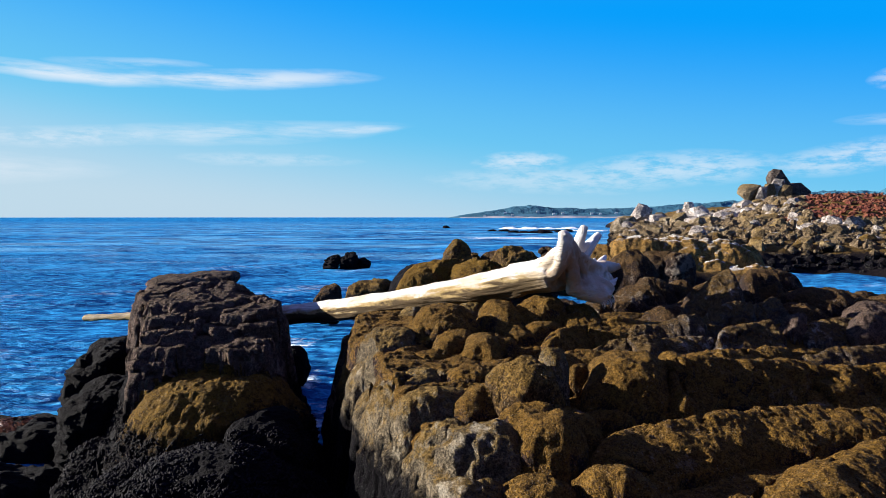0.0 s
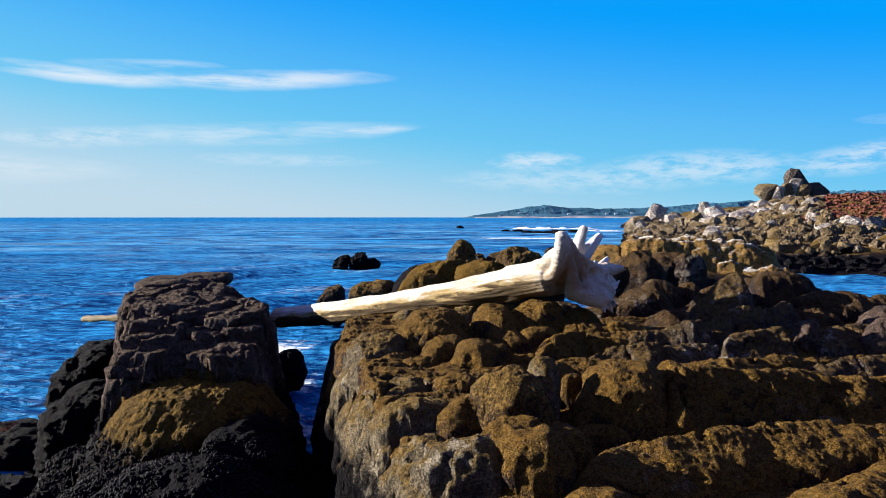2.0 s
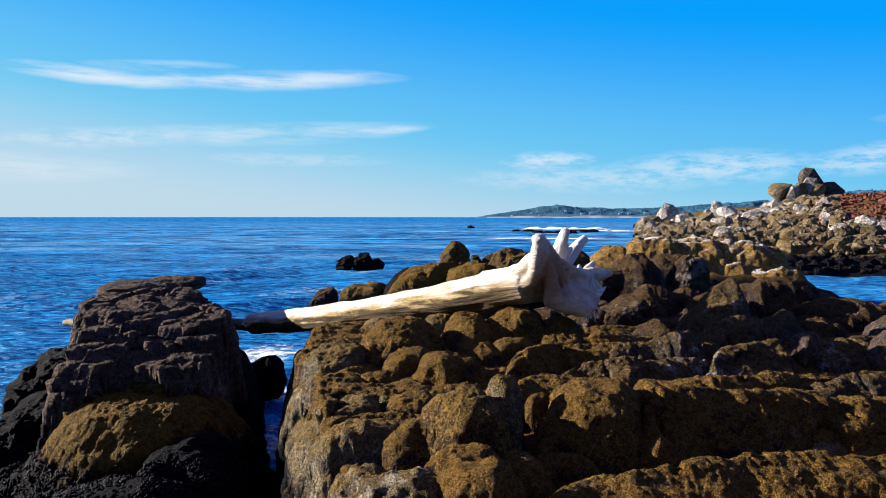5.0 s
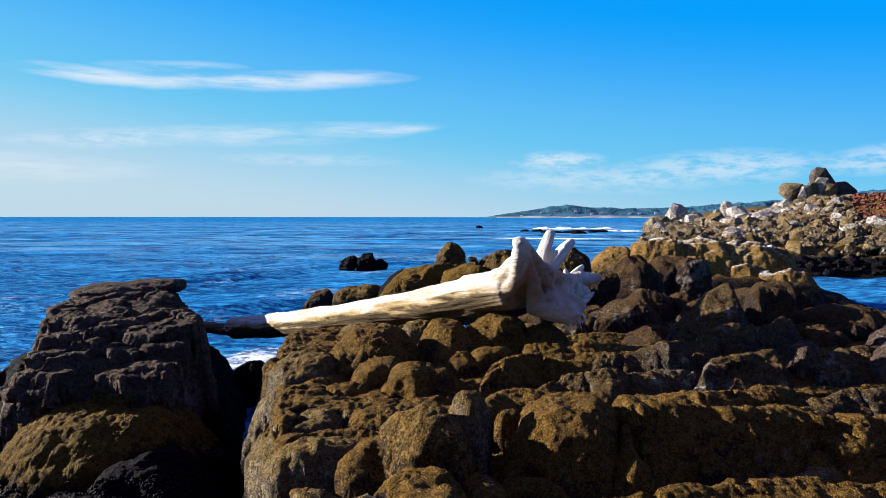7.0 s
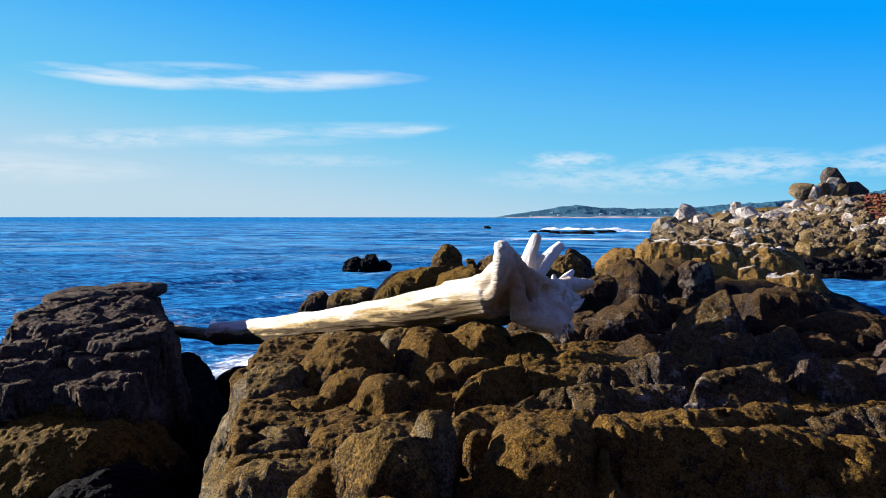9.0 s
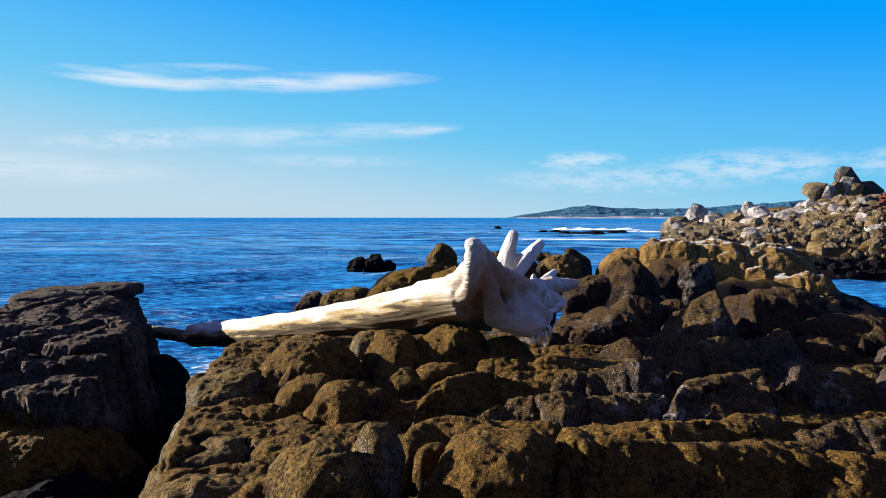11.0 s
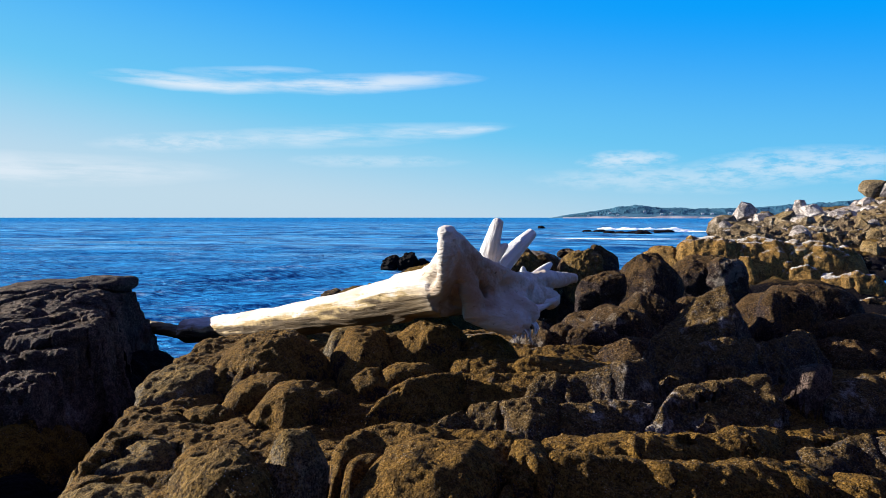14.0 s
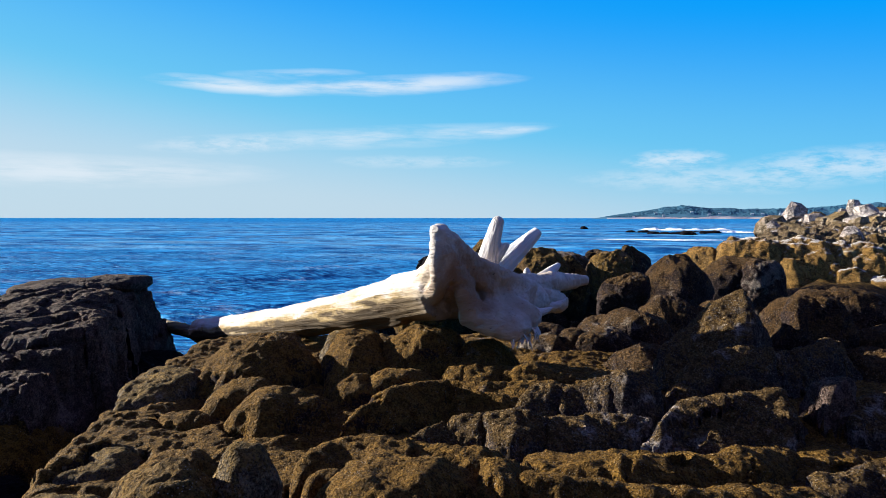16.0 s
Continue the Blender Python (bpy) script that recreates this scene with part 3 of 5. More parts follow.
def dome(x, y, top, rx, ry, rz, mat, name="rock_lump", rot=0.0, e=2.4, p=2.4, lean=0.0, sx=0.0, sy=0.0, chip=0.5):
    """One swelling or block of the shelf: half widths rx, ry, height rz below its top, which slopes by sx and sy; chip: how much its corners are broken off."""
    k, c, s = len(SHAPES), math.cos(radians(rot)), math.sin(radians(rot))
    rng = np.random.RandomState(k + 7)
    chips = [(rng.uniform(0, 6.3), rng.uniform(0.6, 1.5), rng.uniform(0.35, 0.75)) for _ in range(4)]

    def height(wx, wy, x0, y0):
        dx, dy = wx - x, wy - y
        u, v = (dx * c + dy * s) / rx, (dy * c - dx * s) / ry
        r = (np.abs(u) ** e + np.abs(v) ** e) ** (1 / e)
        h = top + sx * np.clip(dx, -1.3 * rx, 1.3 * rx) + sy * np.clip(dy, -1.3 * ry, 1.3 * ry) - rz * r ** p + lean * u * np.clip(1.6 - r, 0, 1)
        for a, g, off in chips:
            cut = top - rz * (g * (u * math.cos(a) + v * math.sin(a)) - off)
            h = np.where(h > cut, h + (cut - h) * chip, h)
        return h + 0.08 * rz * fbm(np.stack((x0 * 1.5, y0 * 1.5, 0 * h + k * 5.1), 1), 3, 220)

    reach = 2.2 * max(rx, ry)
    SHAPES.append((x - reach, x + reach, y - reach, y + reach, mat, name, height))


def ledge(crest, mat, front=0.6, drop=0.5, back=0.25, bend=0.6, wob=0.06, joints=0.9, name="rock_ledge"):
    """A bed of rock that crops out: a crest line of x, y, z; its face falls by drop over front metres, its back by back per metre."""
    k = len(SHAPES)
    cx, cy, cz = (np.array(v, dtype=float) for v in zip(*crest))

    def height(wx, wy, x0, y0):
        q = np.stack((x0 * 1.3, 0 * x0 + k * 3.3, 0 * x0), 1)
        yc = np.interp(wx, cx, cy) + wob * fbm(q, 3, 500 + k, 0.6)
        zc = np.interp(wx, cx, cz) + 0.35 * wob * fbm(q * 1.7, 3, 530 + k, 0.6)
        cell = wx / joints + 0.55 * fbm(np.stack((x0 * 1.3, y0 * 1.3, 0 * x0 + k), 1), 3, 540)
        zc = zc + 0.03 * hash3(np.floor(cell), 0 * cell, 0 * cell, 550 + k) - 0.07 * np.exp(-(np.minimum(cell % 1, 1 - cell % 1) * joints / 0.02) ** 2)
        d = wy - yc + 0.05 * hash3(np.floor(cell), 0 * cell, 0 * cell, 560 + k)
        f = np.clip(-d / front, 0, 3)
        face = drop * (bend * f + (1 - bend) * f * f) + 2.0 * np.maximum(0, f - 1) * drop
        h = np.where(d < 0, zc - face, zc - back * d - 0.5 * np.maximum(0, d - 0.5) ** 2)
        out = np.maximum(0, np.maximum(cx[0] - wx, wx - cx[-1]))
        return h - 2.2 * out - 3.0 * out ** 2

    SHAPES.append((cx[0] - 0.5, cx[-1] + 0.5, cy.min() - 1.3 * front - 0.3, cy.max() + 1.6, mat, name, height))


# the beds of the landward side, from the nearest to the farthest
ledge([(2.4, 5.6, 2.0), (3.6, 6.55, 2.2), (4.6, 7.2, 2.22), (6.2, 7.8, 2.2), (9.0, 8.3, 2.1)], rock_weedy, 0.9, 0.4, 0.5)
ledge([(1.55, 7.35, 2.05), (1.9, 7.5, 2.2), (2.7, 7.85, 2.28), (3.7, 8.15, 2.28), (5.0, 8.2, 2.27), (7.0, 8.7, 2.25), (9.5, 9.2, 2.2)], rock_weedy, 0.75, 0.36, 0.7, 0.5, 0.06, 1.7)
ledge([(3.06, 9.08, 2.74), (3.9, 9.2, 2.67), (4.9, 9.45, 2.60), (5.3, 9.4, 2.52)], rock_weedy, 0.5, 0.62, 0.12, 0.55, 0.05, 0.75)
ledge([(5.1, 9.3, 2.48), (6.0, 9.6, 2.53), (8.0, 10.0, 2.5), (10.0, 10.3, 2.45)], rock_weedy, 0.55, 0.45, 0.3, 0.5)
ledge([(3.25, 9.6, 2.70), (4.27, 10.0, 2.69), (5.25, 10.55, 2.62)], rock_weedy, 0.45, 0.14, 0.25, 0.7, 0.03, 1.1)
ledge([(5.45, 10.05, 2.6), (5.85, 10.2, 2.66), (6.4, 10.35, 2.66), (7.4, 10.7, 2.66), (9.5, 11.2, 2.6)], rock_barnacle, 0.4, 0.3, 0.4)
ledge([(1.55, 9.42, 2.56), (1.72, 9.68, 2.65), (2.0, 9.92, 2.69), (2.5, 9.8, 2.66), (3.1, 9.85, 2.64), (3.4, 9.9, 2.6)], rock_weedy, 0.35, 0.24, 0.35, 0.5, 0.03, 0.8)
ledge([(2.1, 10.1, 2.58), (2.44, 10.45, 2.68), (3.06, 10.55, 2.76), (3.6, 10.7, 2.73), (4.3, 10.85, 2.71)], rock_barnacle, 0.35, 0.26, 0.4, 0.5, 0.03, 0.55)
ledge([(1.60, 10.5, 2.60), (1.75, 10.75, 2.72), (2.0, 11.05, 2.77), (2.3, 11.25, 2.78), (3.0, 11.25, 2.73)], rock_weedy, 0.32, 0.30, 0.5, 0.5, 0.03, 0.6)
ledge([(4.12, 10.52, 2.58), (4.5, 10.93, 2.77), (4.95, 11.18, 2.83), (5.38, 11.36, 2.87)], rock_barnacle, 0.62, 0.34, 1.4, 0.9, 0.015, 3.0)
ledge([(3.1, 11.25, 2.72), (3.2, 11.4, 2.82), (3.6, 11.55, 2.85), (4.05, 11.5, 2.94), (4.3, 11.65, 2.93)], rock_barnacle, 0.28, 0.30, 0.6, 0.4, 0.03, 0.5)
ledge([(2.2, 11.75, 2.72), (3.1, 11.95, 2.74), (4.3, 12.1, 2.70)], rock_weedy, 0.4, 0.2, 0.5)
ledge([(2.25, 12.3, 2.82), (3.15, 12.22, 2.80), (3.5, 12.1, 2.72)], rock_weedy, 0.3, 0.2, 0.4, 0.4)
ledge([(4.6, 12.0, 2.80), (4.85, 12.3, 2.98), (5.3, 12.45, 3.02), (5.8, 12.75, 2.99), (6.45, 13.3, 3.05), (6.7, 13.4, 2.95)], rock_barnacle, 0.35, 0.4, 0.6, 0.4, 0.05, 0.6)
ledge([(4.55, 12.75, 2.95), (4.9, 12.95, 3.22), (5.15, 13.05, 3.45), (5.42, 13.18, 3.60)], rock_barnacle, 0.5, 0.45, 1.0, 0.5, 0.03, 2.0)
ledge([(6.0, 11.5, 2.82), (6.6, 11.75, 2.86), (7.6, 12.0, 2.85), (9.5, 12.6, 2.8)], rock_barnacle, 0.5, 0.3, 0.4)
# single blocks among the beds
dome(2.42, 8.95, 2.82, 0.66, 0.62, 0.62, rock_weedy, e=3.0, p=3.2, sx=0.10, sy=0.12, chip=0.7)
dome(2.86, 8.72, 2.58, 0.30, 0.42, 0.5, rock_weedy, e=3.4, p=4, sy=0.3, chip=0.3)
dome(2.10, 8.50, 2.30, 0.34, 0.34, 0.4, rock_weedy, e=3, p=3)
dome(5.86, 11.45, 2.95, 0.20, 0.16, 0.30, rock_grey, "rock_block", rot=20, e=5, p=5, sx=0.25)
dome(5.22, 12.02, 2.86, 0.26, 0.18, 0.25, rock_dark, e=3.2, p=3)
dome(7.1, 11.5, 3.0, 0.42, 0.40, 0.6, rock_grey, e=3.2, p=3)
dome(6.45, 14.2, 3.50, 0.50, 0.5, 0.7, rock_dark, e=3, p=3, sx=0.1)
dome(7.3, 15.4, 3.42, 0.7, 0.5, 0.7, rock_dark, e=3, p=3, sx=-0.1)
# the rounded blocks of the seaward half
dome(0.00, 12.00, 3.02, 0.66, 0.78, 0.62, rock_weedy, rot=-15, e=2.8, p=3.4, sx=-0.02, sy=0.12, chip=0.3)
dome(0.12, 11.22, 2.72, 0.42, 0.34, 0.42, rock_weedy, rot=20, e=2.8, p=3.2, sx=0.14, sy=0.1, chip=0.3)
dome(1.06, 12.32, 3.06, 0.42, 0.62, 0.55, rock_weedy, rot=10, e=2.6, p=3.2, sy=0.08, chip=0.3)
dome(1.26, 11.72, 2.76, 0.26, 0.34, 0.30, rock_weedy, e=2.6, p=3, chip=0.3)
dome(1.76, 12.65, 3.17, 0.52, 0.50, 0.45, rock_weedy, e=2.8, p=3.2, chip=0.5)
dome(1.72, 11.85, 2.80, 0.42, 0.22, 0.25, rock_weedy, e=3, p=3.4, rot=8, chip=0.3)
dome(2.45, 12.70, 3.02, 0.42, 0.40, 0.4, rock_weedy, e=2.8, p=3)
dome(0.62, 10.85, 2.71, 0.45, 0.50, 0.44, rock_weedy, rot=-8, e=2.6, p=3.0, sx=0.03, sy=0.12, chip=0.3)
dome(1.00, 10.92, 2.66, 0.20, 0.26, 0.3, rock_weedy, e=2.6, p=3)
dome(-0.88, 11.32, 2.70, 0.58, 0.80, 0.52, rock_weedy, rot=-14, e=3.0, p=3.6, sx=0.06, sy=0.20, chip=0.2)
dome(-0.92, 10.60, 2.34, 0.50, 0.50, 0.45, rock_pale, rot=-12, e=2.8, p=3.4, sx=0.22, sy=0.30, chip=0.4)
dome(-0.22, 10.66, 2.50, 0.44, 0.34, 0.36, rock_weedy, rot=28, e=3.2, p=3.6, sx=0.12, sy=0.32, chip=0.2)
dome(-0.36, 9.72, 2.40, 0.72, 0.60, 0.55, rock_weedy, rot=6, e=3.0, p=3.6, sx=0.16, sy=0.18, chip=0.4)
dome(0.42, 9.72, 2.50, 0.48, 0.42, 0.45, rock_weedy, e=2.8, p=3.2, sx=0.05, sy=0.10)
dome(-0.10, 8.98, 2.34, 0.72, 0.46, 0.6, rock_weedy, rot=4, e=3.0, p=3.2, sx=0.16, sy=0.14, chip=0.5)
dome(0.50, 8.70, 2.42, 0.42, 0.42, 0.5, rock_weedy, e=2.8, p=3, sx=-0.05, sy=0.15)
dome(1.02, 8.50, 2.83, 0.42, 0.42, 0.62, rock_brown, "rock_block", rot=18, e=3.0, p=3.6, sx=0.08, sy=0.10, chip=0.15)
dome(0.98, 7.90, 2.42, 0.62, 0.42, 0.5, rock_weedy, e=2.8, p=3.2, sx=0.04, sy=0.05)
dome(1.60, 8.10, 2.28, 0.36, 0.42, 0.4, rock_weedy, e=2.8, p=3)
dome(1.44, 8.86, 2.90, 0.14, 0.15, 0.34, rock_pale, e=2.6, p=3.0, chip=0.3)
dome(1.78, 9.30, 2.58, 0.20, 0.24, 0.3, rock_weedy, e=2.6, p=3)
dome(0.45, 7.45, 2.34, 0.52, 0.42, 0.5, rock_weedy, e=3, p=3.2, sx=0.12, sy=0.06, chip=0.6)
dome(1.10, 7.42, 2.44, 0.42, 0.36, 0.5, rock_weedy, e=3.2, p=3.4, sx=0.06, sy=0.1, chip=0.6)
dome(-0.02, 7.95, 2.16, 0.52, 0.42, 0.5, rock_pale, e=2.8, p=3.0, sx=0.2, chip=0.6)
dome(0.30, 6.75, 1.98, 0.46, 0.42, 0.5, rock_pale, e=2.8, p=3.0, sx=0.15, chip=0.6)
dome(1.00, 6.65, 2.06, 0.42, 0.36, 0.4, rock_weedy, e=2.8, p=3.0, sx=0.05, chip=0.5)
dome(1.70, 6.75, 2.10, 0.40, 0.34, 0.4, rock_weedy, e=3, p=3.2, sy=0.1)
dome(0.55, 13.35, 2.88, 0.34, 0.30, 0.4, rock_pale, e=2.8, p=3)
dome(-0.62, 13.75, 2.80, 0.62, 0.50, 0.6, rock_pale, e=2.8, p=3.0, sx=0.1)
dome(-1.45, 13.05, 2.50, 0.62, 0.62, 0.6, rock_dark, e=2.8, p=3.0, sx=0.2)
dome(-2.00, 13.6, 2.10, 0.42, 0.5, 0.6, rock_mussel, e=2.6, p=3.0)
# dark rocks behind the log
dome(5.33, 13.98, 3.30, 0.46, 0.40, 0.54, rock_dark, e=3.4, lean=0.18, p=3.0)
dome(4.36, 15.36, 3.05, 0.67, 0.60, 0.50, rock_dark, e=2.8, p=3.0)
dome(3.78, 14.60, 2.90, 0.56, 0.51, 0.29, rock_dark, e=2.8, p=3.0)
dome(4.95, 16.40, 3.16, 0.46, 0.42, 0.36, rock_dark, e=2.8, p=3.0)
dome(5.60, 16.48, 3.08, 0.34, 0.34, 0.43, rock_dark, e=2.8, p=3.0)
dome(6.94, 15.94, 3.20, 0.74, 0.52, 0.50, rock_dark, e=2.8, p=3.0)
dome(7.83, 14.20, 3.15, 0.99, 0.59, 0.50, rock_dark, e=2.8, p=3.0)
dome(8.00, 12.94, 3.00, 0.64, 0.51, 0.65, rock_grey, e=2.8, p=3.0)


def scatter_domes(n, x0, x1, y0, y1, r0, r1, rise, mats, seed):
    """Small broken blocks and knobs on the bedrock."""
    rng = np.random.RandomState(seed)
    for _ in range(n):
        x, y, r = rng.uniform(x0, x1), rng.uniform(y0, y1), rng.uniform(r0, r1)
        z = float(shore_height(np.array([x]), np.array([y]))[0])
        dome(round(x, 2), round(y, 2), z + rise * rng.uniform(0.4, 1.3), r * rng.uniform(1.0, 1.7), r, r * rng.uniform(0.5, 0.8), mats[rng.randint(len(mats))],
             rot=rng.uniform(-25, 40), e=rng.uniform(2.4, 4.0), p=rng.uniform(2.4, 4.0), lean=rng.uniform(-0.1, 0.1))


scatter_domes(30, 4.4, 11.4, 13.4, 17.0, 0.25, 0.6, 0.35, (rock_dark,), 43)
scatter_domes(14, 2.6, 5.0, 14.4, 17.0, 0.25, 0.5, 0.35, (rock_dark,), 47)
scatter_domes(16, 6.2, 10.0, 9.4, 12.6, 0.15, 0.32, 0.45, (rock_dark, rock_weedy), 49)


def connected(label):
    """Numbers the connected pieces of equal label on a grid, by joining the runs of its rows."""
    rows, cols = label.shape
    new_run = np.ones(label.shape, dtype=bool)
    new_run[:, 1:] = label[:, 1:] != label[:, :-1]
    run = np.cumsum(new_run.ravel()).reshape(label.shape) - 1
    lead = list(range(int(run.max()) + 1))

    def root_of(i):
        while lead[i] != i:
            lead[i] = lead[lead[i]]
            i = lead[i]
        return i

    same = label[1:] == label[:-1]
    pairs = np.unique(np.stack((run[:-1][same], run[1:][same]), 1), axis=0)
    for a, b in pairs.tolist():
        a, b = root_of(a), root_of(b)
        if a != b:
            lead[max(a, b)] = min(a, b)
    return np.array([root_of(i) for i in range(len(lead))])[run].ravel()


def skin_part(owner_ob, name, verts, quads, mat):
    used = np.unique(quads)
    remap = np.full(len(verts), -1)
    remap[used] = np.arange(len(used))
    return part(name, mesh_from(name, verts[used], remap[quads], mat), owner_ob)


def massif(owner_ob, shapes, xs, ys, bed, floor_mat, floor_name, rough=1.0, cap=None, washed=None):
    """A rock skin on a grid: the highest shape wins at each place, with a crease and a crack where two meet.
    Each shape becomes a part of its own."""
    X, Y = np.meshgrid(xs, ys)
    x, y = X.ravel(), Y.ravel()
    p = np.stack((x, y, 0 * x), 1)
    wx = x + 0.08 * fbm(p * 1.1, 2, 201) + 0.035 * fbm(p * 3.9, 2, 203)
    wy = y + 0.08 * fbm(p * 1.1, 2, 205) + 0.035 * fbm(p * 3.9, 2, 207)
    best = bed(x, y)
    second = np.full(len(x), -9.0)
    owner = np.full(len(x), -1)
    for k, (x0, x1, y0, y1, mat, name, height) in enumerate(shapes):
        near = np.flatnonzero((wx > x0) & (wx < x1) & (wy > y0) & (wy < y1))
        if not len(near):
            continue
        h = height(wx[near], wy[near], x[near], y[near])
        was = best[near]
        win = h > was
        second[near] = np.where(win, was, np.maximum(second[near], h))
        best[near] = np.where(win, h, was)
        owner[near] = np.where(win, k, owner[near])
    if cap is not None:
        best = np.minimum(best, cap(wx, wy))
    gap = best - second
    z = best - 0.20 * np.exp(-gap / 0.055) * (owner >= 0)
    Z = z.reshape(len(ys), len(xs))
    gy, gx = np.gradient(Z, ys[1] - ys[0], xs[1] - xs[0])
    nrm = np.stack((-gx.ravel(), -gy.ravel(), np.ones(len(x))), 1)
    nrm /= np.linalg.norm(nrm, axis=1)[:, None]
    v3 = np.stack((x, y, z), 1)
    bedding = ridged(np.stack((x * 0.8, y * 3.6 - x * 0.5, z * 4.5), 1), 2, 240)
    move = rough * (0.026 * fbm(v3 * 2.0, 3, 230, 0.5) + 0.009 * fbm(v3 * 9.0, 3, 233, 0.7) + 0.011 * vnoise(v3 * 27.0, 234) + 0.012 * bedding + 0.014 * ridged(v3 * 2.6, 2, 236))
    steep = np.clip(1.2 * (1 - nrm[:, 2]), 0, 1)
    move += steep * (0.06 * fbm(v3 * 1.9, 3, 250, 0.55) + 0.03 * ridged(v3 * 3.6, 2, 252))
    if washed is not None:
        move += washed(x, y) * (0.045 * ridged(v3 * 4.2, 2, 260) + 0.022 * fbm(v3 * 11.0, 2, 262, 0.6))
    verts = v3 + nrm * move[:, None]
    i = np.arange(len(x)).reshape(len(ys), len(xs))
    quads = np.stack((i[:-1, :-1].ravel(), i[:-1, 1:].ravel(), i[1:, 1:].ravel(), i[1:, :-1].ravel()), 1)
    mine = owner[quads[:, 0]]
    mine = np.where(verts[quads].max(1)[:, 2] > -0.4, mine, -99)
    piece = connected(mine.reshape(len(ys) - 1, len(xs) - 1))
    order = np.argsort(piece, kind="stable")
    starts = np.flatnonzero(np.diff(piece[order], prepend=-1))
    chips = []
    for a, b in zip(starts, np.append(starts[1:], len(order))):
        cells = order[a:b]
        k = mine[cells[0]]
        if k == -99:
            continue
        if len(cells) < 160:
            chips.append(cells)
            continue
        name, mat = (floor_name, floor_mat) if k < 0 else (shapes[k][5], shapes[k][4])
        skin_part(owner_ob, name, verts, quads[cells], mat)
    if chips:
        tagged(skin_part(owner_ob, "rock_debris", verts, quads[np.concatenate(chips)], floor_mat), kind="stuff")
    return verts, nrm


def channel_cliff(x, y):
    """The steep side of the shelf above the channel, and the sloping washed shoulder over it."""
    p = np.stack((x, y, 0 * x), 1)
    d = x - shore_edge(y) + 0.12 * fbm(p * 0.9, 2, 91)
    return -0.9 + 2.7 * smooth(d, -0.55, 0.12) + 2.2 * smooth(d, -0.1, 1.1)


def washed_side(x, y):
    return smooth(shore_edge(y) + 0.95 - x, 0, 0.5) * (0.25 + 0.75 * smooth(10.2 - y, 0, 1.5))


# the rocks along the channel are washed clean and pale
SHAPES = [s[:4] + (rock_pale,) + s[5:] if 0.5 * (s[0] + s[1]) < 0.75 + float(shore_edge(0.5 * (s[2] + s[3]))) and s[4] is rock_weedy else s for s in SHAPES]
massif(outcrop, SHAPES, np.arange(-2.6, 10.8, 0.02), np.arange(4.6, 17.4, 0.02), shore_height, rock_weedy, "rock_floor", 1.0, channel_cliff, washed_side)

def blocker_height(x, y):
    """Added, unseen dark slope landwards, behind the path; it keeps low sky light off."""
    p = np.stack((x, y, 0 * x), 1)
    back = np.maximum(-4.0 - y, x * 0.55 - 13.0 - 0.35 * y)
    return -1.2 + 13.0 * smooth(back, 0.0, 9.0) + 0.9 * fbm(p * 0.22, 3, 301) * smooth(back, 0, 3)


tagged(part("sky_blocker", sheet("sky_blocker", np.arange(-24, 62, 0.8), np.arange(-34, 24, 0.8), blocker_height, rock_dark)), "unseen dark slope added on the land side to block low sky light", "bluff", kind="structure")

sea_stack = new("sea_rock")
tagged(sea_stack, "big layered grey-brown rock block on a mussel-covered base in the sea", "rock")
SHAPES = []
dome(-3.85, 11.55, 1.92, 1.35, 1.25, 0.9, rock_tide, "rock_ledge", rot=-4, e=3.5, p=4, sx=0.02, sy=0.26, chip=0.2)
dome(-2.85, 10.6, 1.50, 0.8, 1.1, 0.8, rock_mussel, "rock_ledge", rot=4, e=3, p=3, sy=0.15)
dome(-3.3, 9.6, 1.28, 1.5, 1.2, 0.8, rock_mussel, "rock_ledge", rot=4, e=3, p=3, sy=0.16)
dome(-4.6, 10.0, 0.95, 0.8, 0.9, 0.7, rock_mussel, e=2.6)
dome(-4.0, 8.6, 0.75, 0.9, 0.8, 0.6, rock_mussel, e=2.6)
dome(-2.4, 8.4, 0.85, 0.9, 0.8, 0.7, rock_mussel, e=2.6)
dome(-4.6, 15.0, 1.9, 1.3, 2.9, 1.2, rock_mussel, "rock_ledge", rot=15, e=3.5, p=5)
dome(-5.8, 15.0, 1.6, 1.2, 2.9, 1.2, rock_mussel, "rock_ledge", rot=15, e=3.5, p=5)
dome(-5.75, 11.5, 0.75, 0.62, 0.7, 0.6, rock_mussel, e=2.6)


